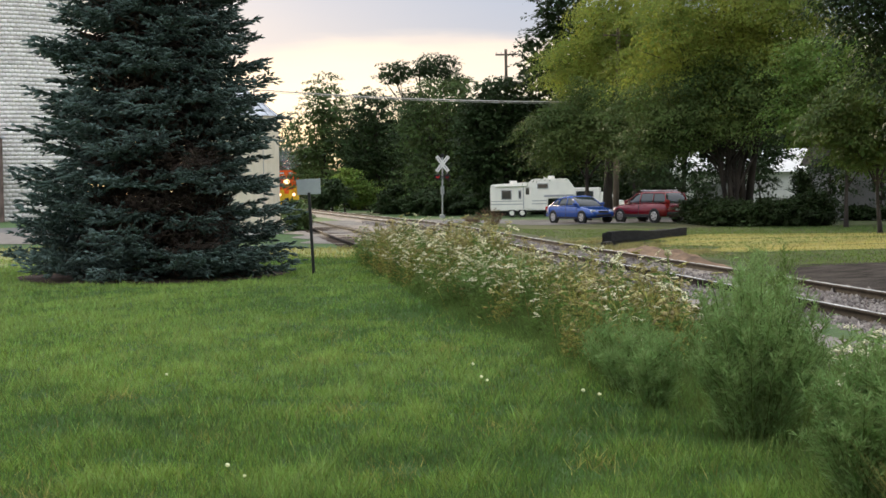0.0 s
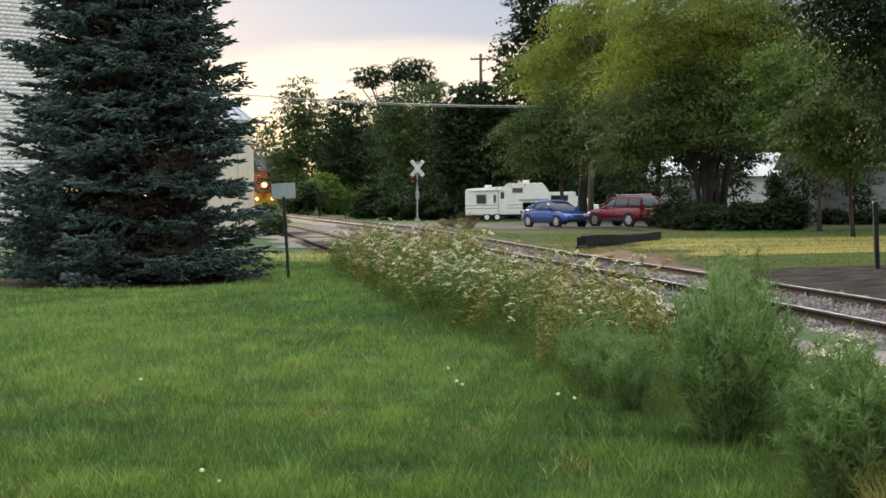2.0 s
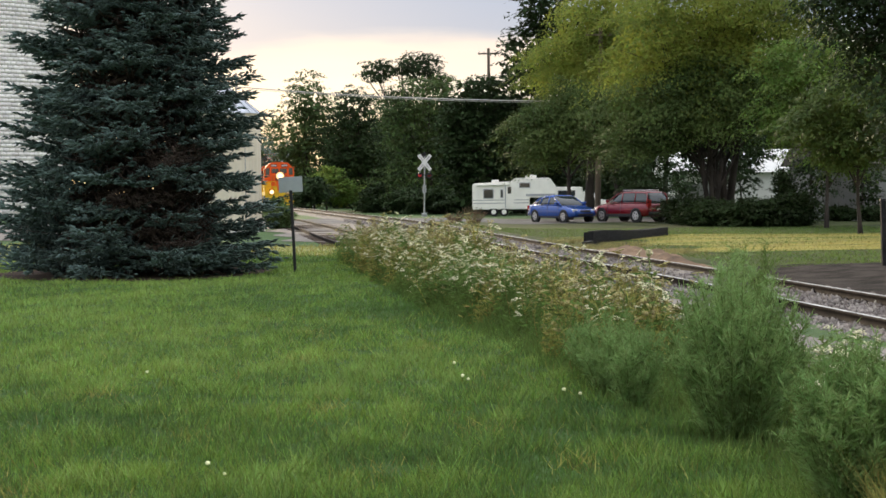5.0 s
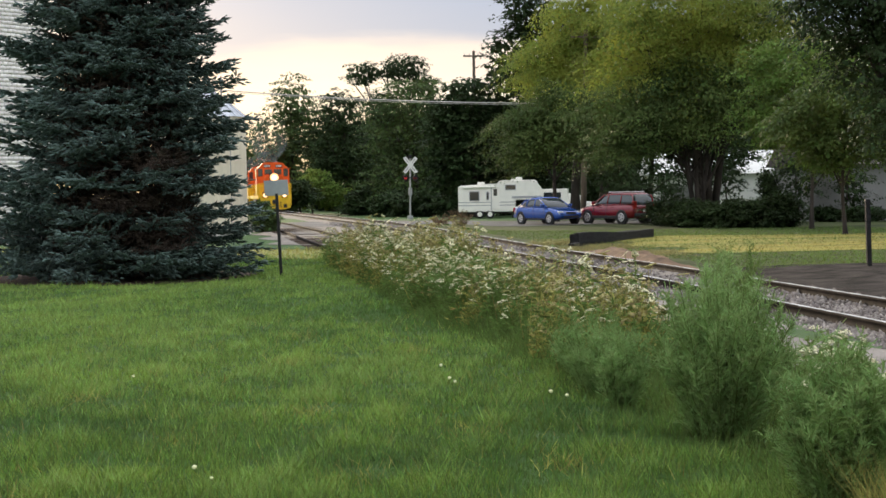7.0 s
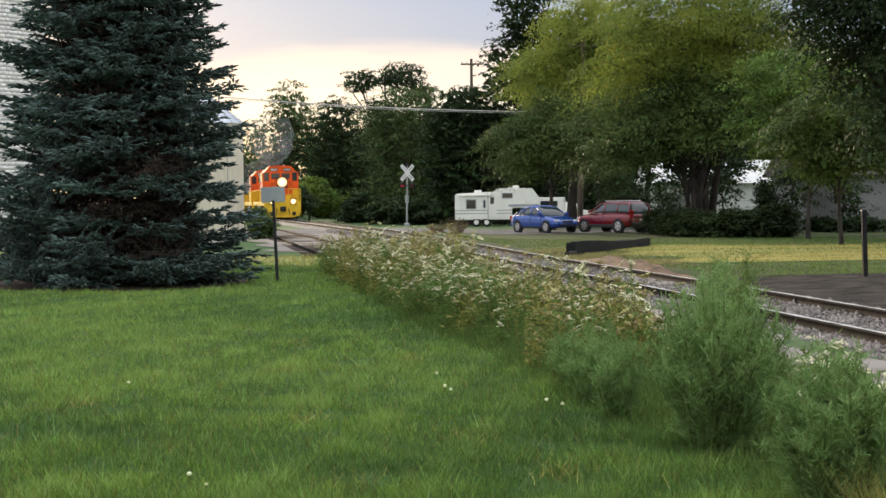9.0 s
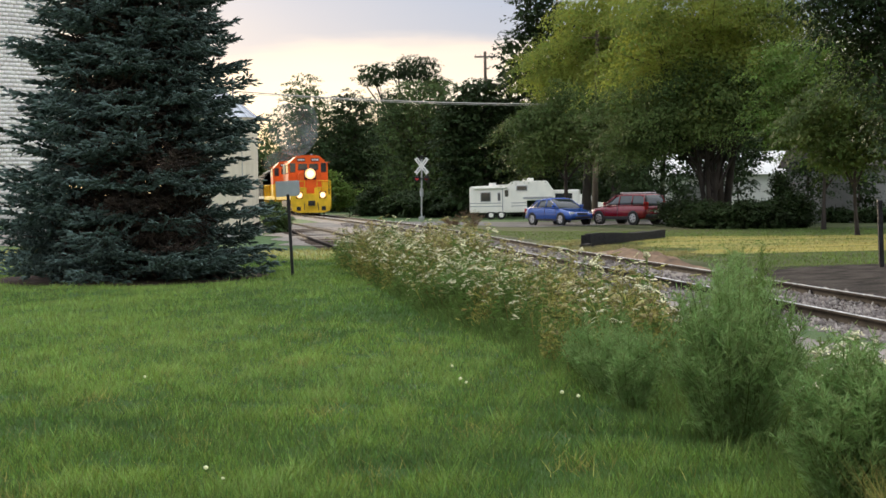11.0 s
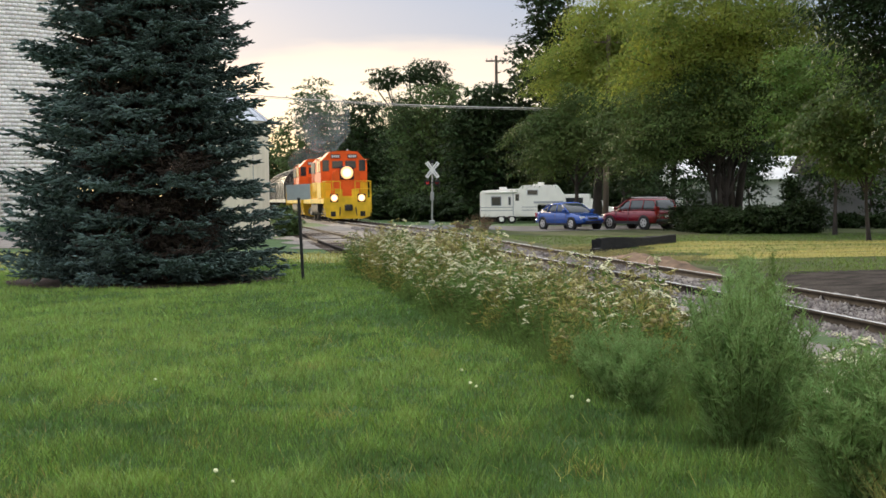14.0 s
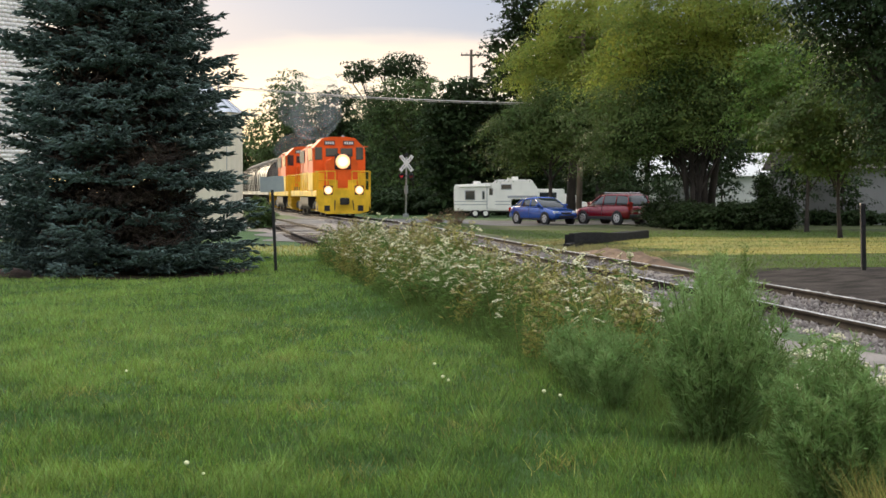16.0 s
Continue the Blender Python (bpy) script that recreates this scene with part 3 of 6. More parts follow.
    for sx, sy, hh in ((11.9, 81, 3.6), (13.2, 84, 4.2), (14.2, 80, 3.4), (18.6, 85, 4.6), (19.4, 72.4, 4.0), (21.8, 72.0, 3.6)):
        T("thin dark sapling in the undergrowth", sx, sy, hh, [(0, 0, hh * 0.72, 1.1, 0.8, hh * 0.26), (0.3, 0, hh * 0.42, 0.8, 0.7, hh * 0.2)], G["dark"], 30, 60, 0.13, 0.06, clump_r=0.6, fill=0.1, droop=0.6, group="saplings")
    # shrubs under the trees, the shade there put into their leaf colour
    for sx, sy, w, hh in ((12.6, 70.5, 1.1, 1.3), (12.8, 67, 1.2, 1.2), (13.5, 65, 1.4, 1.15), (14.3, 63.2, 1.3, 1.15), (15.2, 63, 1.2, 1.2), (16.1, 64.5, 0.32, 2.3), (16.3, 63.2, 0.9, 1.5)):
        tree("shrub", "dense shrub coloured dark for the shade under the yellow-green trees", sx, sy, 1.8, [(0, 0, hh * 0.5, w, w * 0.8, hh * 0.6)], G["deep"], 110, 45, 0.12, 0.05, clump_r=0.34, group="shrub row")
    for sx, sy, w, hh in ((20.6, 71.79, 0.9, 0.8), (22.4, 71.15, 1.0, 0.9), (24.4, 70.99, 1.0, 0.8)):
        tree("shrub", "low dark shrub against the house wall", sx, sy, 1, [(0, 0, hh * 0.5, w, w * 0.7, hh * 0.5)], G["dark"], 50, 45, 0.13, 0.04, clump_r=0.28, group="house shrubs")
    for sx, sy, w, hh in ((-4.6, 148.36, 2.2, 2.4), (0.5, 134.01, 2.4, 2.2), (4.5, 132.41, 2.2, 2.2), (-1.5, 137.2, 2.2, 2.4), (9, 134.01, 3, 2.6), (13, 127.62, 3, 3.2), (17, 124.43, 3, 3)):
        tree("shrub", "dark undergrowth shrub at the wood edge", sx, sy, 2, [(0, 0, hh * 0.5, w, w * 0.7, hh * 0.6)], G["dark"], 90, 40, 0.26, 0.05, clump_r=0.5, group="wood undergrowth")
    for sx, sy, w, hh in ((-6.4, 64.8, 0.3, 1.0), (-6.95, 67.8, 0.35, 1.4)):
        tree("shrub", "leafy shrub beside the grain bin", sx, sy, 2, [(0, 0, hh * 0.55, w, w, hh * 0.5)], G["mid"], 60, 45, 0.14, 0.05, clump_r=0.3, group="bin shrubs")


def spindles(a, b, r):
    """Needle-clad twigs: slim three-sided spindles from a to b."""
    n = len(a)
    d = b - a
    L = np.linalg.norm(d, axis=1, keepdims=True) + 1e-9
    d = d / L
    s = np.cross(d, np.array([0.1, 0.2, 1.0]))
    s /= np.linalg.norm(s, axis=1, keepdims=True) + 1e-9
    u = np.cross(s, d)
    m = a + (b - a) * 0.4
    r = np.asarray(r)[:, None]
    V = np.stack([a, m + s * r, m + (u * 0.8 - s * 0.5) * r, m - (u * 0.6 + s * 0.6) * r, b], 1)
    f = np.array([(0, 2, 1), (0, 3, 2), (0, 1, 3), (4, 1, 2), (4, 2, 3), (4, 3, 1)])
    return V.reshape(-1, 3), (f[None] + 5 * np.arange(n)[:, None, None]).reshape(-1, 3)


def build_spruce():
    x, y, H = -5.86, 29.51, 13.5
    t = thing("spruce_tree", "large blue spruce with dense layered drooping boughs on the lawn", "tree", pose(x, y, 0, 0, 1.0, 0))
    V, F = tubes([(np.array([(0, 0, -0.1), (0, 0, 0.5), (0.02, 0, 4), (0, 0.03, 9), (0, 0, H)]), [0.26, 0.2, 0.16, 0.09, 0.02])], 10)
    raw("trunk", V, F, M["bark"], t, smooth=True)
    up = np.array([0, 0, 1.0])
    A, D, L, paths, dead = [], [], [], [], []
    low = np.concatenate([rng.uniform(-0.15, 0.25, 34), np.linspace(0.1, 7.2, 318) + rng.uniform(-0.1, 0.1, 318)])
    for q, z in enumerate(np.concatenate([low, np.linspace(7.2, H - 0.5, 110)])):
        rad = 2.5 * (1 - max(z - 0.2, 0) / (H + 0.2)) ** 0.72
        fine = z < 7.2
        an = 2.39996 * q + rng.uniform(-0.35, 0.35)
        ln = rad * (rng.uniform(0.66, 0.98) if rng.random() < 0.6 else rng.uniform(0.96, 1.13))
        o = np.array([np.cos(an), np.sin(an), 0])
        tang = np.array([-o[1], o[0], 0])
        s = np.linspace(0, 1, 12)
        hang = rng.uniform(0.32, 0.54)
        lift = 0.30 + 0.12 * ln - hang * ln * s ** 1.15 + (hang - 0.10) * ln * s ** 2.8
        p = o * (0.08 + ln * s)[:, None] + up * (z + lift)[:, None] + tang * (rng.normal(0, 0.10) * ln * s ** 2)[:, None]
        p[:, 2] = np.maximum(p[:, 2], 0.07 + 0.05 * rng.random())
        paths.append((p, np.linspace(0.03, 0.007, 12)))
        # a bald stretch of brown dead boughs low on the side toward the track
        bald = 0.35 < z < 2.4 and o[0] > 0.15 and o[1] < -0.2 and rng.random() < 0.6
        lines = [(p[3:], 1.0)]
        for f in np.linspace(0.38, 0.97, 7 if fine else 4):
            for sd in (-1, 1):
                b = np.array([np.interp(f, s, p[:, i]) for i in range(3)])
                g = radians(rng.uniform(30, 62))
                d = o * math.cos(g) + tang * sd * math.sin(g) + up * rng.uniform(-0.42, 0.0)
                w = ln * (0.44 * (1 - f) + 0.15) * rng.uniform(0.7, 1.2)
                u = np.linspace(0, 1, 5)[:, None]
                lines.append((b + d * w * u + up * (0.26 * w * u ** 2), 0.8))
        for pts, wgt in lines:
            seg = np.linalg.norm(np.diff(pts, axis=0), axis=1)
            cum = np.concatenate([[0], np.cumsum(seg)])
            n = max(3, int(cum[-1] / (0.036 if fine else 0.10)))
            h = rng.uniform(0, cum[-1], n)
            base = np.stack([np.interp(h, cum, pts[:, i]) for i in range(3)], 1)
            d0 = pts[-1] - pts[0]
            d0 = d0 / (np.linalg.norm(d0) + 1e-9)
            sv = np.cross(d0, up)
            d = d0 * rng.uniform(0.5, 1.0, n)[:, None] + sv * rng.uniform(-1, 1, n)[:, None] * 0.8 + up * rng.normal(0.02, 0.24, n)[:, None]
            d /= np.linalg.norm(d, axis=1, keepdims=True)
            ll = rng.uniform(0.09, 0.22, n) * (1.0 if fine else 1.9)
            if bald:
                dead.append((base, base + d * ll[:, None]))
                continue
            A += [base, pts[-1:]]
            D += [d, d0[None]]
            L += [ll, np.array([0.18])]
    A, D, L = np.concatenate(A), np.concatenate(D), np.concatenate(L)
    V, F = spindles(A, A + D * L[:, None], 0.012 + 0.11 * L)
    raw("bough_foliage", V, F, M["spruce"], t, "blue-green needle-clad boughs")
    V, F = tubes(paths, 4)
    tagged(raw("branchwork", V, F, M["twig"], t), kind="stuff")
    # bare dead twigs inside the crown
    n = 14000
    an, zz = rng.uniform(0, 2 * np.pi, n), rng.uniform(0.2, 7.5, n)
    rr = 2.5 * (1 - zz / (H + 0.2)) ** 0.72 * 0.66 * np.sqrt(rng.random(n))
    a = np.stack([rr * np.cos(an), rr * np.sin(an), zz], 1)
    b = a + unit(n) * rng.uniform(0.2, 0.6, (n, 1))
    V, F = spindles(np.concatenate([a] + [q[0] for q in dead]), np.concatenate([b] + [q[1] for q in dead]), np.concatenate([np.full(n, 0.022), np.full(sum(len(q[0]) for q in dead), 0.009)]))
    tagged(raw("dead_twig_tangle", V, F, M["twig"], t), kind="stuff")


def build_sign():
    x, y = -2.62, 29.26
    t = thing("sign_post", "black steel post with a small grey sign on the lawn", "sign", pose(x, y, 0, 0, -2.2, 0))
    bm = bx(-0.03, -0.03, -0.1, 0.03, 0.03, 1.66, 0.008)
    part("post", bm, M["black"], t)
    p = part("sign_panel", bx(-0.24, -0.015, 1.62, 0.24, 0.01, 1.93, 0.006), M["grey"], t, "blank weathered grey sign panel")
    for zz in (1.69, 1.86):
        part("bolt", rd((0, -0.022, zz), (0, -0.01, zz), 0.012), M["steel"], p)


def build_bin():
    t = thing("grain_bin", "cream ribbed steel grain bin with a grey conical roof", "grain bin", pose(-8.78, 62.22, 0.0))
    r, h = 1.8, 5.0
    n = 120
    a = np.linspace(0, 2 * np.pi, n, endpoint=False)
    rr = r + 0.012 * np.sign(np.sin(a * 30))
    V = np.concatenate([np.stack([rr * np.cos(a), rr * np.sin(a), np.full(n, z)], 1) for z in (0.12, h)])
    i = np.arange(n)
    raw("shell", V, np.stack([i, (i + 1) % n, n + (i + 1) % n, n + i], 1), M["cream"], t)
    bm = bmesh.new()
    bmesh.ops.create_cone(bm, cap_ends=True, segments=40, radius1=r + 0.1, radius2=0.25, depth=1.35, matrix=Matrix.Translation((0, 0, h + 0.66)))
    roof = part("roof", bm, M["galv"], t)
    for q in range(20):
        g = 2 * np.pi * q / 20
        part("roof_rib", rd(((r + 0.08) * math.cos(g), (r + 0.08) * math.sin(g), h + 0.02), (0.26 * math.cos(g), 0.26 * math.sin(g), h + 1.34), 0.02, seg=4), M["galv"], roof)
    for zz in (1.0, 2.05, 3.1, 4.15):
        bm = bmesh.new()
        bmesh.ops.create_cone(bm, cap_ends=False, segments=60, radius1=r + 0.022, radius2=r + 0.022, depth=0.05, matrix=Matrix.Translation((0, 0, zz)))
        part("hoop", bm, M["cream"], t)
    bm = bmesh.new()
    bmesh.ops.create_cone(bm, cap_ends=True, segments=40, radius1=r + 0.15, radius2=r + 0.15, depth=0.35, matrix=Matrix.Translation((0, 0, 0)))
    part("footing", bm, M["conc"], t)
    part("vent_pipe", rd((0.85, -0.3, h + 0.6), (0.85, -0.3, h + 1.75), 0.035), M["steel"], t)
    part("ladder_rail", rd((1.3, -1.27, 0.2), (1.3, -1.27, h), 0.018), M["steel"], t)
    v = thing("gas_meter", "small dark valve box at the foot of the grain bin", "valve box", pose(-6.95, 59.66, 0.0))
    part("box", bx(-0.1, -0.08, 0, 0.1, 0.08, 0.42, 0.02), M["black"], v)
    part("valve_pipe", rd((0.16, 0, 0), (0.16, 0, 0.3), 0.02), M["steel"], v)


def build_silo():
    cx, cy, r, h = -34.5, 114.86, 6.2, 26.0
    t = thing("concrete_silo", "tall whitish concrete stave silo with steel hoops", "silo", pose(cx, cy, 0))
    bm = bmesh.new()
    bmesh.ops.create_cone(bm, cap_ends=True, segments=96, radius1=r, radius2=r, depth=h, matrix=Matrix.Translation((0, 0, h / 2)))
    part("core", bm, M["conc"], t)
    # staves: slabs in staggered courses, those that face the lawn
    cols = 88
    V, F = [], []
    ch = 0.31
    w = 2 * np.pi / cols
    quads = np.array([(0, 1, 2, 3), (0, 4, 5, 1), (1, 5, 6, 2), (2, 6, 7, 3), (3, 7, 4, 0)])
    o = 0
    for row in range(62):
        for q in range(cols):
            a0 = w * (q + 0.5 * (row % 2))
            if math.sin(a0) > 0.25 and math.cos(a0) < 0.7:
                continue
            out = r + 0.03 + rng.uniform(0, 0.015)
            pts = []
            for rad, g in ((out, 0.006), (r - 0.02, 0.0)):
                for aa, zz in ((a0 + g, row * ch + 0.02), (a0 + w - g, row * ch + 0.02), (a0 + w - g, row * ch + ch - 0.02), (a0 + g, row * ch + ch - 0.02)):
                    pts.append((rad * math.cos(aa), rad * math.sin(aa), zz))
            V += pts
            F.append(quads + o)
            o += 8
    tagged(raw("stave_facing", V, np.concatenate(F), M["stave"], t), kind="stuff")
    for k in range(40):
        bm = bmesh.new()
        bmesh.ops.create_cone(bm, cap_ends=False, segments=64, radius1=r + 0.055, radius2=r + 0.055, depth=0.03, matrix=Matrix.Translation((0, 0, 0.62 * k + 0.31)))
        part("hoop", bm, M["rust"], t)
    bm = bmesh.new()
    bmesh.ops.create_uvsphere(bm, u_segments=32, v_segments=10, radius=r + 0.1, matrix=Matrix.LocRotScale((0, 0, h), None, (1, 1, 0.4)))
    part("dome", bm, M["galv"], t, smooth=True)
    b = thing("silo_shed", "low dark brick shed at the foot of the silo", "shed", pose(cx - 0.2, cy - 8.6, 0))
    part("wall", bx(-6, -1, 0, 2.3, 1, 6.2, 0.02), M["brick"], b)
    part("roof", bx(-6.3, -1.3, 6.2, 2.45, 1.2, 6.35, 0.02), M["galv"], b)


def build_crossbuck():
    x, y = 0.0, 91.73
    z0 = float(ground_z(x, y))
    t = thing("crossing_signal", "white railway crossbuck over red crossing lamps on a mast", "crossing signal", pose(x, y, z0, 0, 1.0, 0))
    part("mast", rd((0, 0, -0.05), (0, 0, 3.95), 0.055, seg=12), M["steel"], t)
    part("finial", rd((0, 0, 3.95), (0, 0, 4.08), 0.06, 0.02), M["steel"], t)
    part("base", bx(-0.18, -0.18, -0.05, 0.18, 0.18, 0.22, 0.03), M["steel"], t)
    for s in (-1, 1):
        bm = bx(-0.61, -0.012, -0.115, 0.61, 0.012, 0.115, 0.004)
        bmesh.ops.transform(bm, matrix=pose(0, -0.09 - 0.028 * (s > 0), 3.42, 0, 52 * s, 0), verts=bm.verts)
        blade = part("crossbuck_blade", bm, M["white"], t, "white crossbuck blade with a band of dark lettering")
        for q in (-1, 1):
            bm = bx(0.16, -0.017, -0.016, 0.48, -0.013, 0.016)
            bmesh.ops.transform(bm, matrix=pose(0, -0.09 - 0.028 * (s > 0), 3.42, 0, 52 * s + (180 if q < 0 else 0), 0), verts=bm.verts)
            part("lettering_bar", bm, M["sign_grey"], blade)
    part("lamp_arm", rd((-0.32, -0.05, 2.62), (0.32, -0.05, 2.62), 0.03), M["black"], t)
    for s in (-1, 1):
        for back in (-1, 1):
            bm = rd((s * 0.3, back * 0.06 - 0.05, 2.62), (s * 0.3, back * 0.1 - 0.05, 2.62), 0.2, seg=20)
            hd = part("lamp_backing", bm, M["black"], t, "round black lamp backing plate")
            bm = rd((s * 0.3, back * 0.09 - 0.05, 2.62), (s * 0.3, back * 0.16 - 0.05, 2.62), 0.105, seg=16)
            part("lens", bm, M["redlit"] if s < 0 and back < 0 else M["redlens"], hd, "red lamp lens")
            bm = rd((s * 0.3, back * 0.1 - 0.05, 2.72), (s * 0.3, back * 0.34 - 0.05, 2.70), 0.1, 0.09, seg=12)
            part("hood", bm, M["black"], hd)
    part("bell", rd((0, 0, 3.95), (0, -0.16, 3.95), 0.12, seg=14), M["black"], t)
    part("junction_box", bx(-0.12, 0.05, 1.5, 0.12, 0.25, 2.0, 0.02), M["steel"], t)
    m = thing("line_marker", "white square marker post beside the line", "marker post", pose(-11.0, 143.58, float(ground_z(-11, 143.58))))
    part("post", bx(-0.13, -0.13, 0, 0.13, 0.13, 1.35, 0.03), M["white"], m)


def build_poles():
    t = thing("utility_pole", "tall wooden utility pole with a crossarm", "utility pole", pose(5.95, 130.81, -0.5))
    part("pole", rd((0, 0, 0), (0, 0, 14.9), 0.19, 0.12, seg=12), M["polewood"], t)
    part("crossarm", bx(-0.95, -0.16, 14.35, 0.95, -0.06, 14.49, 0.01), M["polewood"], t)
    for s in (-0.85, -0.4, 0.4, 0.85):
        part("insulator", rd((s, -0.11, 14.49), (s, -0.11, 14.65), 0.04, 0.03), M["steel"], t)
    t = thing("utility_pole", "grey wooden utility pole rising into the tree crown", "utility pole", pose(10.55, 88.22, -0.1, 0, 1.5, 0))
    part("pole", rd((0, 0, 0), (0, 0, 11.5), 0.19, 0.13, seg=12), M["polewood"], t)
    part("crossarm", bx(-0.9, -0.16, 11.0, 0.9, -0.06, 11.12, 0.01), M["polewood"], t)
    s = np.linspace(0, 1, 40)[:, None]
    for dz, r in ((0.0, 0.036), (-0.10, 0.014)):
        a, b = np.array([-24.0, 102.1, 10.4 + dz]), np.array([10.5, 88.06, 6.95 + dz])
        p = a + (b - a) * s - np.array([0, 0, 0.55]) * (4 * s * (1 - s))
        V, F = tubes([(p, np.full(40, r))], 6)
        tagged(raw("overhead_cable", V, F, M["wire"]), "pale sagging overhead cable between poles", "cable", group="overhead cables")
    t = thing("fence_post", "short dark steel post in the field beside the track", "post", pose(9.08, 28.48, -0.1, 0, -1.5, 0))
    part("shaft", bx(-0.045, -0.045, -0.1, 0.045, 0.045, 1.42, 0.01), M["tar"], t)
    part("cap", bx(-0.05, -0.05, 1.42, 0.05, 0.05, 1.45, 0.006), M["black"], t)


def build_trough():
    a, b = np.array([4.62, 42.4]), np.array([8.25, 49.6])
    L = float(np.hypot(*(b - a)))
    m = pose(float(a[0]), float(a[1]), -0.26, 0, 0.7, math.degrees(math.atan2(b[1] - a[1], b[0] - a[0])))
    t = thing("timber_stack", "long black tarred timbers stacked on edge by the track", "timber stack", m)
    for x0, x1, y0, z0, z1, slope in ((0.75, L, 0.0, 0.30, 0.62, 0.0), (0.6, L - 1.1, 0.02, -0.02, 0.31, 0.0), (0.95, L - 0.4, 0.2, 0.28, 0.58, 0.6), (0.0, 0.62, -0.08, 0.1, 0.36, -2.0), (0.1, 0.9, -0.3, -0.02, 0.2, 4.0)):
        bm = bx(x0, y0 - 0.09, z0, x1, y0 + 0.09, z1, 0.02)
        bmesh.ops.subdivide_edges(bm, edges=[e for e in bm.edges if e.calc_length() > 0.5], cuts=9)
        for v in bm.verts:
            v.co += Vector((0, 0.03 * math.sin(v.co.x * 1.3), 0.03 * math.sin(v.co.x * 0.9 + y0 * 9) + 0.012 * noise.noise(v.co * 6)))
        bmesh.ops.rotate(bm, cent=(x0, y0, z0), matrix=Matrix.Rotation(radians(slope), 3, "Z"), verts=bm.verts)
        part("timber", bm, M["tar"], t)
    # heap of earth and dead brush in front of the timbers
    U, W = np.meshgrid(np.linspace(-1, 1, 46), np.linspace(-1, 1, 22))
    X, Y = 5.45 + 0.25 * U + 0.75 * W, 35 - 6.0 * U
    g = np.array([noise.noise(Vector((float(p), float(q), 3.1)) * 1.7) + 0.5 * noise.noise(Vector((float(p), float(q), 9.1)) * 5) for p, q in zip(X.ravel(), Y.ravel())]).reshape(X.shape)
    Z = ground_z(X, Y) - 0.02 + np.maximum(0, 1 - U ** 2) * np.maximum(0, 1 - W ** 2) * (0.20 + 0.16 * g)
    i, j = np.meshgrid(np.arange(45), np.arange(21))
    k = (j * 46 + i).ravel()
    ob = raw("earth_mound", np.stack([X.ravel(), Y.ravel(), Z.ravel()], 1), np.stack([k, k + 1, k + 47, k + 46], 1), M["heap"], smooth=True)
    tagged(ob, "low mound of brown earth and stones by the track", "earth mound")


def window(x0, z0, x1, z1, y, parent):
    w = part("window", bx(x0, y - 0.03, z0, x1, y + 0.02, z1, 0.01), M["white"], parent, "white framed window")
    part("pane", bx(x0 + 0.06, y - 0.04, z0 + 0.06, x1 - 0.06, y - 0.028, z1 - 0.06), M["glass"], w)


def build_house():
    t = thing("house", "single-storey house with pale siding behind the trees", "house", pose(20.4, 73.7, -0.1))
    w = part("wall", bx(0, 0, -0.2, 14, 7, 2.9), M["siding"], t)
    for k in range(14):
        part("siding_board", bx(-0.02, -0.018, 0.1 + k * 0.2, 14.02, 0.0, 0.285 + k * 0.2), M["siding"], w)
    bm = bmesh.new()
    v = [bm.verts.new(p) for p in ((-0.4, -0.5, 2.85), (14.4, -0.5, 2.85), (14.4, 7.5, 2.85), (-0.4, 7.5, 2.85), (-0.4, 3.5, 4.7), (14.4, 3.5, 4.7))]
    for f in ((0, 1, 5, 4), (2, 3, 4, 5), (0, 4, 3), (1, 2, 5), (3, 2, 1, 0)):
        bm.faces.new([v[i] for i in f])
    part("roof", bm, M["shingle"], t)
    window(8.0, 0.9, 9.6, 2.1, -0.02, t)
    g = thing("white_shed", "white garage half hidden behind the trees", "garage", pose(16.8, 98.91, -0.3))
    part("wall", bx(0, 0, 0, 9, 6, 3.0), M["white"], g)
    bm = bmesh.new()
    v = [bm.verts.new(p) for p in ((-0.3, -0.4, 2.95), (9.3, -0.4, 2.95), (9.3, 6.4, 2.95), (-0.3, 6.4, 2.95), (-0.3, 3, 4.6), (9.3, 3, 4.6))]
    for f in ((0, 1, 5, 4), (2, 3, 4, 5), (0, 4, 3), (1, 2, 5), (3, 2, 1, 0)):
        bm.faces.new([v[i] for i in f])
    part("roof", bm, M["white"], g)
    part("door", bx(1.0, -0.05, 0, 3.6, 0.0, 2.2, 0.01), M["siding"], g)


M.update(
    heap=mat("brown_earth", (0.26, 0.17, 0.11), 0.95, var=0.4, scale=2.5, fine=16, bump=1.0, color2=(0.12, 0.085, 0.06), spec=0.1),
    rust=mat("dull_hoop_steel", (0.6, 0.55, 0.52), 0.8, 0.0, 0.2, 2, 20, 0.1),
    stave=mat("white_concrete_stave", (0.86, 0.82, 0.79), 0.9, var=0.06, scale=0.35, fine=5, bump=0.3, islands=0.12),
    brick=mat("dark_brick", (0.22, 0.15, 0.13), 0.9, var=0.25, scale=1, fine=12, bump=0.5),
    redlens=mat("red_lens", (0.20, 0.01, 0.01), 0.2, var=0.05, bump=0),
    redlit=mat("lit_red_lens", (0.6, 0.03, 0.03), 0.3, var=0.0, bump=0, emit=0.25),
    sign_grey=mat("faded_lettering", (0.16, 0.16, 0.16), 0.6, var=0.1, bump=0),
    wire=mat("pale_cable", (0.55, 0.53, 0.50), 0.5, 0.3, 0.1, 2, 10, 0),
    siding=mat("pale_siding", (0.25, 0.25, 0.245), 0.7, var=0.08, scale=0.8, fine=9, bump=0.1),
    shingle=mat("brown_shingle", (0.14, 0.12, 0.11), 0.9, var=0.25, scale=1, fine=14, bump=0.5),
    glass=glass("dark_window_glass", (0.03, 0.035, 0.04)),
)


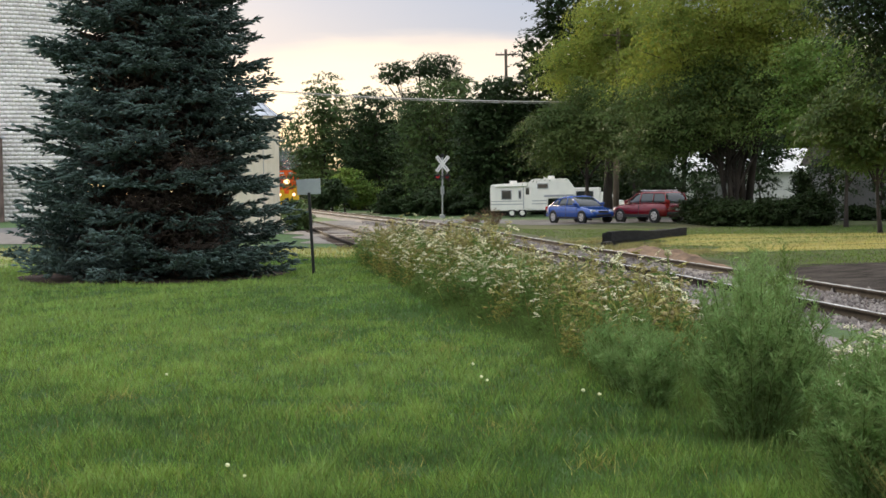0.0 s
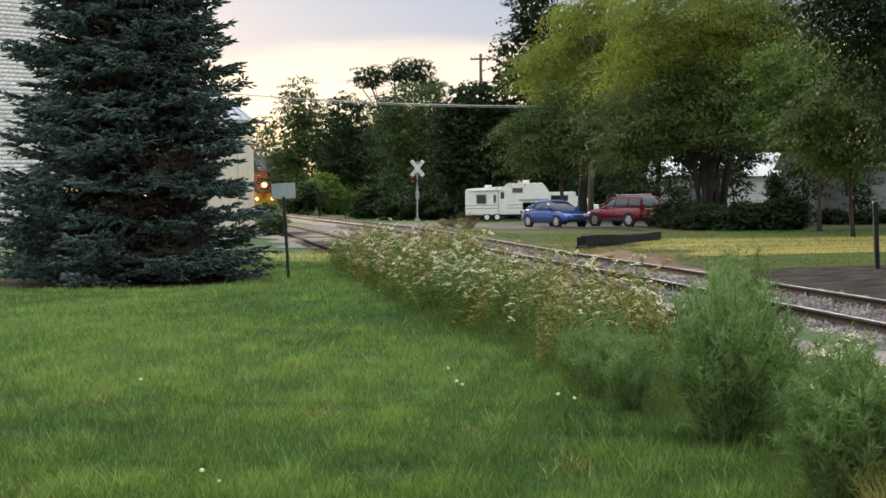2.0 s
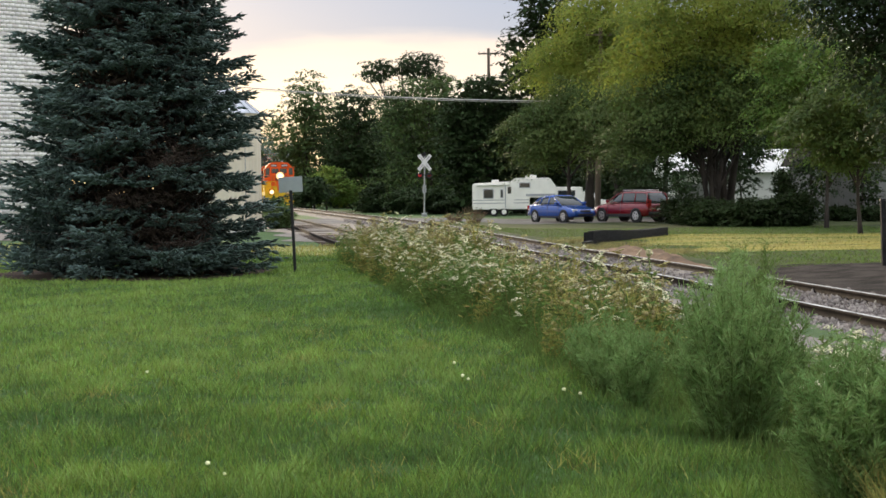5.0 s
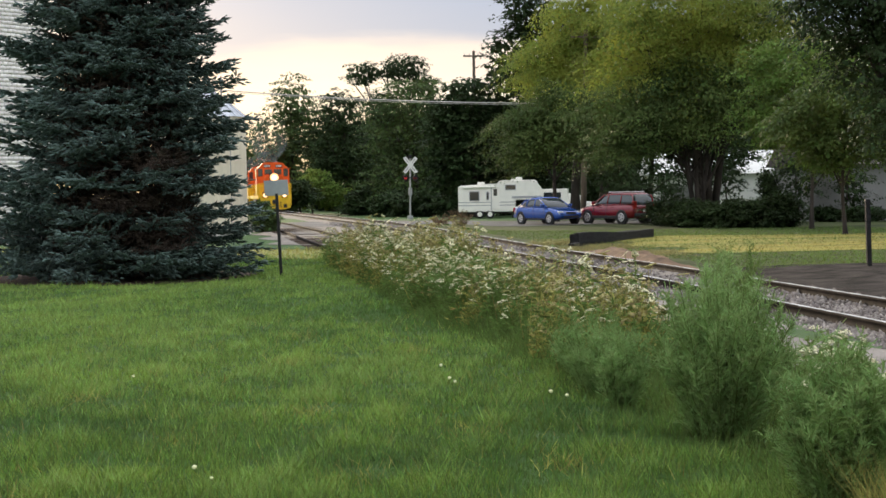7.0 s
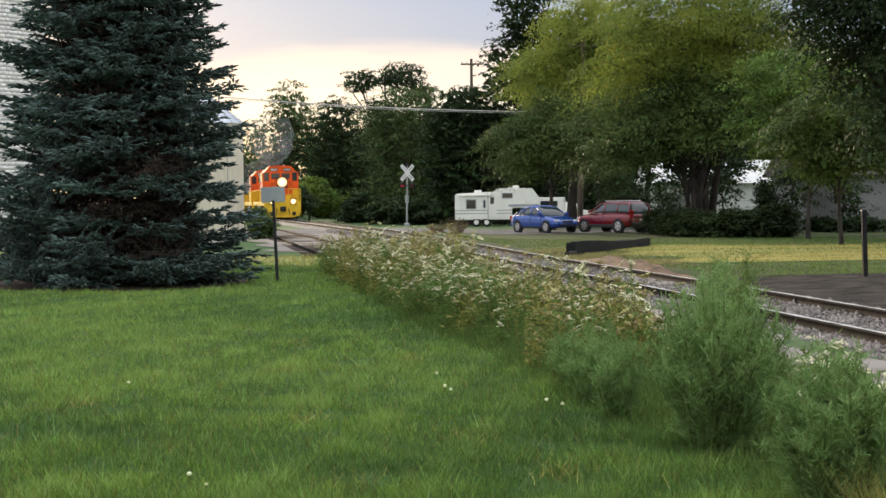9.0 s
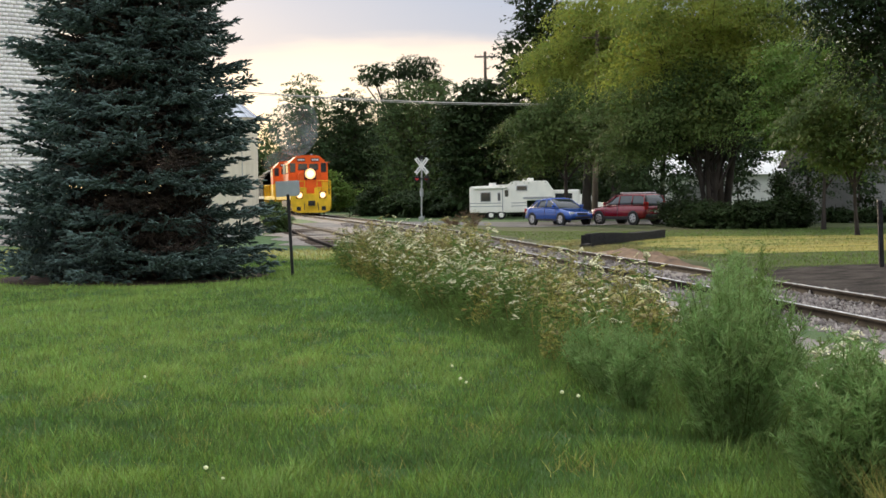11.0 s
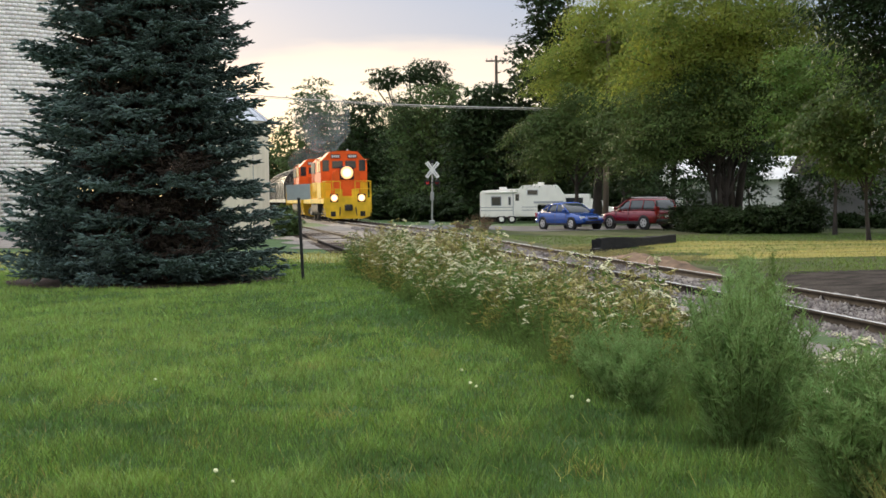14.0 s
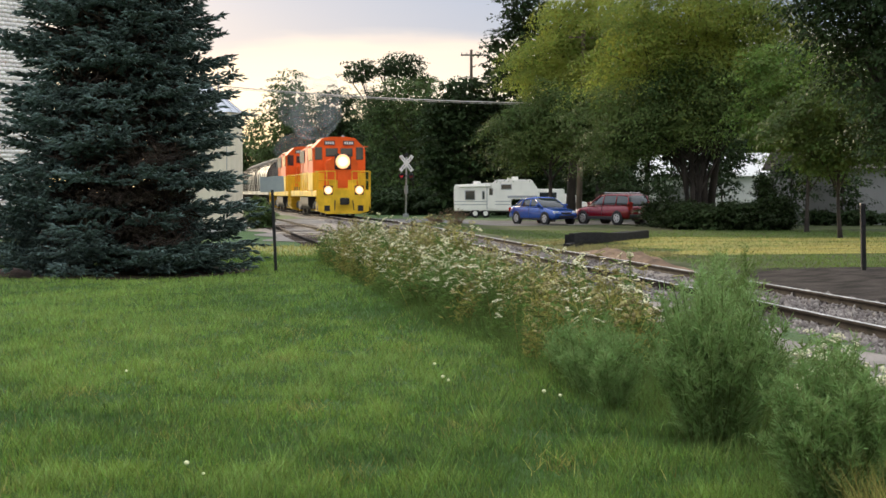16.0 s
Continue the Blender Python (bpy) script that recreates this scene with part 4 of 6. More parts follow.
# ---- the train ----
def lamp_glow(name):
    """A burning reflector lamp: white-hot in the middle, with an amber rim that imitates its glare."""
    m = bpy.data.materials.new(name)
    m.use_nodes = True
    nt = m.node_tree
    N, L = nt.nodes.new, nt.links.new
    b = nt.nodes["Principled BSDF"]
    tc, off, ln, rp, st = N("ShaderNodeTexCoord"), N("ShaderNodeVectorMath"), N("ShaderNodeVectorMath"), N("ShaderNodeValToRGB"), N("ShaderNodeMapRange")
    off.operation, ln.operation = "MULTIPLY_ADD", "LENGTH"
    off.inputs[1].default_value, off.inputs[2].default_value = (0, 2, 2), (0, -1, -1)
    L(tc.outputs["Generated"], off.inputs[0])
    L(off.outputs[0], ln.inputs[0])
    L(ln.outputs["Value"], rp.inputs[0])
    e = rp.color_ramp.elements
    e[0].position, e[0].color = 0.25, (1.0, 0.78, 0.42, 1)
    e[1].position, e[1].color = 1.0, (1.0, 0.36, 0.06, 1)
    st.inputs[1].default_value, st.inputs[2].default_value, st.inputs[3].default_value, st.inputs[4].default_value = 0.2, 1.0, 4.5, 0.6
    L(ln.outputs["Value"], st.inputs[0])
    L(rp.outputs[0], b.inputs["Emission Color"])
    L(st.outputs[0], b.inputs["Emission Strength"])
    b.inputs["Base Color"].default_value = (0.6, 0.5, 0.35, 1)
    return m


M.update(
    orange=mat("orange_red_paint", (0.86, 0.13, 0.022), 0.6, var=0.12, scale=0.8, fine=14, bump=0.05, spec=0.15),
    yellow=mat("yellow_paint", (0.86, 0.54, 0.04), 0.65, spec=0.12, var=0.15, scale=1.2, fine=14, bump=0.08),
    under=mat("grimy_underframe", (0.035, 0.032, 0.03), 0.8, var=0.4, scale=2, fine=18, bump=0.3),
    truckgrey=mat("dusty_truck_frame", (0.16, 0.15, 0.14), 0.8, 0.2, 0.35, 2, 18, 0.3),
    wheel=mat("wheel_steel", (0.22, 0.20, 0.19), 0.45, 0.8, 0.2, 3, 20, 0.1),
    lamp=lamp_glow("lit_headlamp"),
    lamp_off=mat("unlit_headlamp", (0.35, 0.35, 0.34), 0.2, 0.5, 0.05, 3, 20, 0),
    board=mat("dark_number_board", (0.05, 0.045, 0.04), 0.4, var=0.05, bump=0),
    hopper=mat("grey_hopper_paint", (0.42, 0.42, 0.40), 0.55, var=0.2, scale=0.7, fine=9, bump=0.1, stretch=(1, 1, 0.3)),
)


def prism(prof, x0, x1, bev=0.0):
    """A body of constant cross-section: prof of (y, z) swept from x0 to x1."""
    bm = bmesh.new()
    a = [bm.verts.new((x0, p[0], p[1])) for p in prof]
    b = [bm.verts.new((x1, p[0], p[1])) for p in prof]
    n = len(prof)
    bm.faces.new(a[::-1])
    bm.faces.new(b)
    for i in range(n):
        bm.faces.new((a[i], a[(i + 1) % n], b[(i + 1) % n], b[i]))
    bmesh.ops.recalc_face_normals(bm, faces=bm.faces)
    if bev:
        bmesh.ops.bevel(bm, geom=[e for e in bm.edges], offset=bev, segments=2, affect="EDGES")
    return bm


AXLES = []   # wheelsets, with their place on their thing


def truck(t, x, base, r, seg=20):
    """A two-axle truck: side frames, springs and two wheelsets."""
    f = part("truck_frame", bx(x - base / 2 - 0.45, -0.3, 0.55, x + base / 2 + 0.45, 0.3, 0.85, 0.04), M["under"], t)
    for s in (-1, 1):
        bm = prism([(s * 1.02, 0.42), (s * 1.18, 0.42), (s * 1.18, 0.82), (s * 1.02, 0.82)], x - base / 2 - 0.35, x + base / 2 + 0.35, 0.03)
        box(bm, x - 0.4, s * 1.0, 0.25, x + 0.4, s * 1.2, 0.5, 0.03)
        part("side_frame", bm, M["truckgrey"], f, "dusty grey side frame")
        for q in (-1, 1):
            part("axle_box", bx(x + q * base / 2 - 0.17, s * 1.0, 0.36, x + q * base / 2 + 0.17, s * 1.25, 0.7, 0.03), M["truckgrey"], f)
    for q in (-1, 1):
        bm = bmesh.new()
        for s in (-1, 1):
            rod(bm, (0, s * 0.68, 0), (0, s * 0.82, 0), r, seg=seg)
            rod(bm, (0, s * 0.64, 0), (0, s * 0.69, 0), r + 0.028, seg=seg)
            box(bm, -r * 0.7, s * 0.82, -0.03, r * 0.7, s * 0.835, 0.03)
        rod(bm, (0, -0.95, 0), (0, 0.95, 0), 0.085, seg=10)
        w = part("wheelset", bm, M["wheel"], t, "steel wheelset")
        w.matrix_basis = pose(x + q * base / 2, 0, r)
        AXLES.append((w, x + q * base / 2, r))


def locomotive(label, lamp):
    t = thing("locomotive", label, "locomotive", group="train")
    part("frame", bx(-8.3, -1.5, 1.12, 8.2, 1.5, 1.46, 0.03), M["yellow"], t)
    # front and rear pilots
    for s in (-1, 1):
        bm = prism([(-1.5, 0.95), (-1.42, 0.28), (-0.9, 0.14), (0.9, 0.14), (1.42, 0.28), (1.5, 0.95), (1.5, 1.5), (-1.5, 1.5)], s * 8.2, s * 8.38, 0.02)
        p = part("pilot", bm, M["yellow"], t, "yellow pilot plate")
        for q in (-1, 1):
            part("pilot_marking", bx(s * 8.385, q * 0.95 - 0.16, 0.3, s * 8.395, q * 0.95 + 0.16, 0.62), M["black"], p)
        bm = bx(s * 8.2, -0.17, 0.72, s * 8.75, 0.17, 1.02, 0.05)
        box(bm, s * 8.65, -0.26, 0.66, s * 8.95, 0.26, 1.06, 0.07)
        part("coupler", bm, M["under"], t)
        for yy in (-0.5, 0.5):
            part("air_hose", rd((s * 8.4, yy, 0.9), (s * 8.6, yy * 1.1, 0.35), 0.03), M["black"], t)
        # corner steps and grab rails
        for q in (-1, 1):
            for k in range(4):
                part("step", bx(s * 7.45, q * 1.22, 0.32 + k * 0.3, s * 8.15, q * 1.53, 0.36 + k * 0.3, 0.008), M["yellow"], t)
            part("grab_rail", rd((s * 8.25, q * 1.52, 0.45), (s * 8.25, q * 1.52, 2.55), 0.028, seg=6), M["yellow"], t)
        for yy in (-1.45, -0.95, -0.48, 0.48, 0.95, 1.45):
            part("stanchion", rd((s * 8.32, yy, 1.46), (s * 8.32, yy, 2.55), 0.026, seg=6), M["yellow"], t)
        for zz in (2.55, 2.05):
            for q in (-1, 1):
                part("handrail", rd((s * 8.32, q * 0.48, zz), (s * 8.32, q * 1.45, zz), 0.026, seg=6), M["yellow"], t)
    # low nose, cab and long hood
    n = part("nose", prism([(-0.86, 1.46), (0.86, 1.46), (0.86, 3.1), (0.62, 3.3), (-0.62, 3.3), (-0.86, 3.1)], 6.2, 7.95, 0.06), M["orange"], t, "orange low nose")
    part("nose_skirt", bx(7.94, -0.80, 1.48, 7.97, 0.80, 2.05, 0.01), M["yellow"], n)
    part("nose_door", bx(7.945, -0.30, 1.6, 7.985, 0.30, 2.72, 0.02), M["orange"], n)
    cabp = [(-1.53, 1.46), (1.53, 1.46), (1.53, 3.86), (0.92, 4.5), (0.4, 4.56), (-0.4, 4.56), (-0.92, 4.5), (-1.53, 3.86)]
    c = part("cab", prism(cabp, 3.9, 6.35, 0.035), M["orange"], t, "orange cab")
    part("cab_band", prism([(-1.545, 1.47), (1.545, 1.47), (1.545, 2.5), (-1.545, 2.5)], 3.92, 6.365, 0.01), M["yellow"], c)
    for s in (-1, 1):
        part("windshield", bx(6.35, s * 0.98, 3.24, 6.385, s * 1.40, 3.96, 0.02), M["glass"], c, "dark corner windshield")
        part("windshield", bx(6.35, s * 0.08, 3.42, 6.385, s * 0.78, 3.9, 0.02), M["glass"], c, "dark centre windshield")
        b = part("number_board", bx(6.34, s * 0.24, 4.08, 6.42, s * 0.86, 4.33, 0.015), M["board"], c, "dark number board with pale bars")
        for k in range(4):
            y0 = s * 0.55 - 0.24 + k * 0.13
            part("number_bar", bx(6.42, y0, 4.13, 6.426, y0 + 0.09, 4.28), M["white"], b)
        for k in (0, 1):
            part("side_window", bx(4.25 + k * 1.0, s * 1.525, 3.2, 5.05 + k * 1.0, s * 1.555, 3.95, 0.02), M["glass"], c)
        part("sunshade", bx(4.2, s * 1.53, 4.0, 6.1, s * 1.72, 4.03, 0.008), M["orange"], c)
    h = part("long_hood", prism([(-0.88, 2.62), (0.88, 2.62), (0.88, 4.12), (0.6, 4.32), (-0.6, 4.32), (-0.88, 4.12)], -7.9, 3.92, 0.04), M["orange"], t, "orange long hood")
    part("hood_band", prism([(-0.9, 1.46), (0.9, 1.46), (0.9, 2.64), (-0.9, 2.64)], -7.9, 3.91, 0.02), M["yellow"], h, "yellow lower hood")
    for s in (-1, 1):
        for k in (1, 5, 9):
            part("hood_door", bx(-7.3 + k * 0.85, s * 0.895, 2.72, -6.6 + k * 0.85, s * 0.925, 3.75, 0.012), M["orange"], h)
        part("radiator_grille", bx(-7.6, s * 0.87, 3.3, -4.6, s * 0.93, 4.1, 0.01), M["under"], h)
        part("dynamic_brake_bulge", bx(-0.6, s * 0.6, 3.7, 2.4, s * 1.12, 4.3, 0.08), M["orange"], h)
        for k in range(11):
            part("stanchion", rd((-7.6 + k * 1.12, s * 1.46, 1.46), (-7.6 + k * 1.12, s * 1.46, 2.5), 0.022, seg=6), M["yellow"], t)
        part("handrail", rd((-7.7, s * 1.46, 2.5), (3.7, s * 1.46, 2.5), 0.024, seg=6), M["yellow"], t)
        part("handrail", rd((6.5, s * 1.46, 2.55), (8.3, s * 1.46, 2.55), 0.024, seg=6), M["yellow"], t)
    for x in (-6.8, -5.4, 0.9):
        part("roof_fan", rd((x, 0, 4.3), (x, 0, 4.46), 0.58, 0.54, seg=20), M["under"], h)
    part("exhaust_stack", bx(-2.6, -0.3, 4.3, -2.0, 0.3, 4.62, 0.03), M["under"], h)
    part("horn", rd((4.4, 0.4, 4.62), (5.0, 0.4, 4.66), 0.03, 0.08), M["steel"], c)
    part("cab_antenna", rd((5.2, -0.4, 4.5), (5.2, -0.4, 4.85), 0.012), M["black"], c)
    # lamps, their lenses made oversize to stand for the glare around them
    p = part("headlight", bx(7.95, -0.46, 2.66, 8.06, 0.46, 3.54, 0.05), M["under"], n, "twin headlight housing")
    part("lit_lens", rd((8.06, 0, 3.1), (8.10, 0, 3.1), 0.42, 0.40, seg=24), lamp, n)
    for s in (-1, 1):
        d = part("ditch_light", bx(8.3, s * 0.88 - 0.26, 1.22, 8.42, s * 0.88 + 0.26, 1.74, 0.05), M["under"], t, "lit ditch light")
        part("lit_lens", rd((8.42, s * 0.88, 1.48), (8.46, s * 0.88, 1.48), 0.24, 0.23, seg=20), lamp, d)
    part("fuel_tank", prism([(-1.2, 0.35), (1.2, 0.35), (1.42, 0.6), (1.42, 1.12), (-1.42, 1.12), (-1.42, 0.6)], -2.6, 2.6, 0.05), M["under"], t)
    for x in (-5.2, 5.2):
        truck(t, x, 2.75, 0.508)
    return t


def hopper_car():
    t = thing("hopper_wagon", "grey rounded covered hopper wagon behind the locomotives", "hopper wagon", group="train")
    a = np.linspace(0, np.pi, 15)
    prof = [(-1.5, 1.5), (1.5, 1.5)] + [(1.58 * math.cos(g), 2.6 + 1.5 * math.sin(g)) for g in a]
    part("body", prism(prof, -6.6, 6.6, 0.02), M["hopper"], t, "grey rounded wagon body")
    for x in np.linspace(-6.3, 6.3, 6):
        pr = [(-1.56, 1.45), (1.56, 1.45)] + [(1.64 * math.cos(g), 2.6 + 1.56 * math.sin(g)) for g in a]
        part("body_rib", prism(pr, x - 0.30, x + 0.30), M["under"], t)
    for x in (-4.5, -1.5, 1.5, 4.5):
        part("roof_hatch", rd((x, 0, 4.05), (x, 0, 4.25), 0.4, 0.36, seg=16), M["hopper"], t)
        part("outlet", prism([(-0.4, 0.5), (0.4, 0.5), (1.4, 1.5), (-1.4, 1.5)], x - 0.9, x + 0.9), M["under"], t)
    part("running_board", bx(-6.9, -0.35, 4.25, 6.9, 0.35, 4.29), M["steel"], t)
    for s in (-1, 1):
        part("side_sill", bx(-7.3, s * 1.4, 1.2, 7.3, s * 1.55, 1.5, 0.02), M["hopper"], t)
        part("end_platform", bx(s * 6.6, -1.5, 1.1, s * 7.4, 1.5, 1.25, 0.02), M["under"], t)
        part("ladder", rd((s * 7.2, 1.5, 1.2), (s * 6.7, 1.4, 4.0), 0.03), M["steel"], t)
        bm = bx(s * 7.3, -0.15, 0.75, s * 7.75, 0.15, 1.05, 0.04)
        part("coupler", bm, M["under"], t)
        truck(t, s * 5.4, 1.75, 0.42, 16)
    return t


# arc length along the main track, from near to far
_ys = np.linspace(0, 420, 8401)
_xs = np.where(_ys < 188, track_x(_ys), track_x(188) + (_ys - 188) * np.polyval(np.polyder(TRACK), 188))
_arc = np.concatenate([[0], np.cumsum(np.hypot(np.diff(_xs), np.diff(_ys)))])


def on_track(s):
    y = float(np.interp(s, _arc, _ys))
    return Vector((float(np.interp(y, _ys, _xs)), y, float(rail_z(y))))


def front_arc(t):
    y = 181.86 - 7.02 * t + 0.0495 * t * t
    return float(np.interp(y, _ys, _arc))


def rolling_pose(s, half=5.2):
    a, b = on_track(s - half), on_track(s + half)
    d = a - b
    m = (a + b) / 2
    return pose(m.x, m.y, m.z, 0, 0, math.degrees(math.atan2(d.y, d.x)))


TRAIN = []


def build_smoke():
    """Thin diesel exhaust over the locomotives: rigid puffs that go with the train."""
    m = bpy.data.materials.new("thin_exhaust")
    m.use_nodes = True
    nt = m.node_tree
    N, L = nt.nodes.new, nt.links.new
    nt.nodes.clear()
    out, mx, tr, df = N("ShaderNodeOutputMaterial"), N("ShaderNodeMixShader"), N("ShaderNodeBsdfTransparent"), N("ShaderNodeBsdfDiffuse")
    df.inputs[0].default_value = (0.40, 0.43, 0.45, 1)
    ns = N("ShaderNodeTexNoise")
    ns.inputs["Scale"].default_value, ns.inputs["Detail"].default_value = 0.45, 4
    mr = N("ShaderNodeMapRange")
    tcn = N("ShaderNodeTexCoord")
    L(tcn.outputs["Object"], ns.inputs[0])
    mr.inputs[1].default_value, mr.inputs[2].default_value, mr.inputs[3].default_value, mr.inputs[4].default_value = 0.36, 0.74, 0.02, 0.20
    L(ns.outputs[0], mr.inputs[0])
    L(mr.outputs[0], mx.inputs[0])
    L(tr.outputs[0], mx.inputs[1])
    L(df.outputs[0], mx.inputs[2])
    L(mx.outputs[0], out.inputs[0])
    t = thing("exhaust_smoke", "thin grey diesel exhaust drifting above the locomotives", "smoke", group="train")
    for k in (0.5, 4.0, 8.0):
        bm = bmesh.new()
        r = 1.3 + 0.14 * k
        c = (-11 - 1.6 * k + rng.normal(0, 1.2), rng.normal(0.0, 1.0) + 0.12 * k, 5.0 + 0.48 * k + rng.normal(0, 0.5))
        bmesh.ops.create_icosphere(bm, subdivisions=3, radius=r, matrix=Matrix.LocRotScale(c, None, (1.3, 1.0, 0.9)))
        for v in bm.verts:
            v.co += v.normal * r * 0.3 * noise.noise(v.co * 0.8)
        part("smoke_puff", bm, m, t, smooth=True).visible_shadow = False
    return t


def build_train():
    a = locomotive("orange and yellow diesel locomotive with lit headlamps on the track", M["lamp"])
    TRAIN.append((a, 8.1, list(AXLES)))
    b = locomotive("second orange and yellow diesel locomotive coupled behind the first", M["lamp_off"])
    TRAIN.append((b, 8.1 + 17.7, []))
    h = hopper_car()
    TRAIN.append((h, 8.1 + 17.7 + 16.6, []))
    TRAIN.append((build_smoke(), 8.1, []))
    for k in (1, 2, 3):
        TRAIN.append((copy_thing(h, Matrix()), 8.1 + 17.7 + 16.6 + 15.5 * k, []))


def motions():
    times = [0.5 * k for k in range(33)]
    for ob, back, axles in TRAIN:
        walk(ob, [(t, rolling_pose(front_arc(t) + back)) for t in times])
    s0 = front_arc(0.0)
    fine = [0.1 * k for k in range(161)]
    for w, x, r in TRAIN[0][2]:
        walk(w, [(t, pose(x, 0, r) @ pose(0, 0, 0, 0, math.degrees((s0 - front_arc(t)) / r), 0)) for t in fine])


# ---- parked vehicles ----
M.update(
    carblue=mat("blue_car_paint", (0.015, 0.075, 0.34), 0.25, 0.3, 0.06, 1, 8, 0, coat=0.8),
    carred=mat("dark_red_car_paint", (0.21, 0.01, 0.018), 0.25, 0.3, 0.06, 1, 8, 0, coat=0.8),
    tyre=mat("tyre_rubber", (0.02, 0.02, 0.02), 0.85, var=0.2, bump=0.1),
    alloy=mat("alloy_rim", (0.62, 0.62, 0.64), 0.3, 0.8, 0.05, 3, 20, 0),
    plastic=mat("black_plastic", (0.025, 0.025, 0.027), 0.6, var=0.15, bump=0.05),
    clear=mat("headlight_lens", (0.62, 0.64, 0.66), 0.12, 0.2, 0.05, 3, 20, 0),
    taillight=mat("tail_light", (0.35, 0.012, 0.01), 0.2, var=0.05, bump=0),
    rvwhite=mat("trailer_white", (0.90, 0.87, 0.80), 0.4, var=0.05, scale=1.2, fine=9, bump=0.04),
    rvstripe=mat("grey_trailer_stripe", (0.38, 0.38, 0.40), 0.5, var=0.08, bump=0),
)


def shell(sections, bev=0.05):
    """A car body skinned over sections: (x, half width low, half width high, z low, z high), from rear to front."""
    bm = bmesh.new()
    rings = []
    for x, w0, w1, z0, z1 in sections:
        zm = z0 + (z1 - z0) * 0.5
        pts = [(-w0 * 0.94, z0), (w0 * 0.94, z0), (w0, z0 + 0.12), (w0, zm), (w1, z1 - 0.05), (w1 * 0.9, z1), (-w1 * 0.9, z1), (-w1, z1 - 0.05), (-w0, zm), (-w0, z0 + 0.12)]
        rings.append([bm.verts.new((x, y, z)) for y, z in pts])
    n = len(rings[0])
    for a, b in zip(rings, rings[1:]):
        for i in range(n):
            bm.faces.new((a[i], a[(i + 1) % n], b[(i + 1) % n], b[i]))
    bm.faces.new(rings[0][::-1])
    bm.faces.new(rings[-1])
    bmesh.ops.recalc_face_normals(bm, faces=bm.faces)
    return bm


def loft(stations, ring):
    """A rounded skin over stations (x, ...), each turned into a closed ring of (y, z) points; ends capped."""
    bm = bmesh.new()
    rings = [[bm.verts.new((st[0], a, b)) for a, b in ring(*st[1:])] for st in stations]
    n = len(rings[0])
    for a, b in zip(rings, rings[1:]):
        for i in range(n):
            bm.faces.new((a[i], a[(i + 1) % n], b[(i + 1) % n], b[i]))
    bm.faces.new(rings[0][::-1])
    bm.faces.new(rings[-1])
    bmesh.ops.recalc_face_normals(bm, faces=bm.faces)
    return bm


def hull_ring(w, z0, z1):
    """Lower body: tucked sill, bulging side, rounded shoulder."""
    half = [(0.80, 0.0), (0.95, 0.06), (0.985, 0.22), (1.0, 0.45), (0.985, 0.68), (0.95, 0.84), (0.90, 0.93), (0.78, 0.985), (0.45, 1.0)]
    r = [(w * a, z0 + (z1 - z0) * b) for a, b in half]
    return r + [(-a, b) for a, b in r[::-1]]


def cabin_ring(w, z0, z1):
    """Upper body: sides leaning in to a rounded roof edge."""
    half = [(0.90, 0.0), (0.86, 0.3), (0.80, 0.65), (0.75, 0.86), (0.68, 0.96), (0.4, 1.0)]
    r = [(w * a, z0 + (z1 - z0) * b) for a, b in half]
    return r + [(-a, b) for a, b in r[::-1]]


def roof_ring(w, z0, z1):
    half = [(0.765, 0.0), (0.745, 0.35), (0.69, 0.75), (0.41, 1.0)]
    r = [(w * a, z0 + (z1 - z0) * b) for a, b in half]
    return r + [(-a, b) for a, b in r[::-1]]


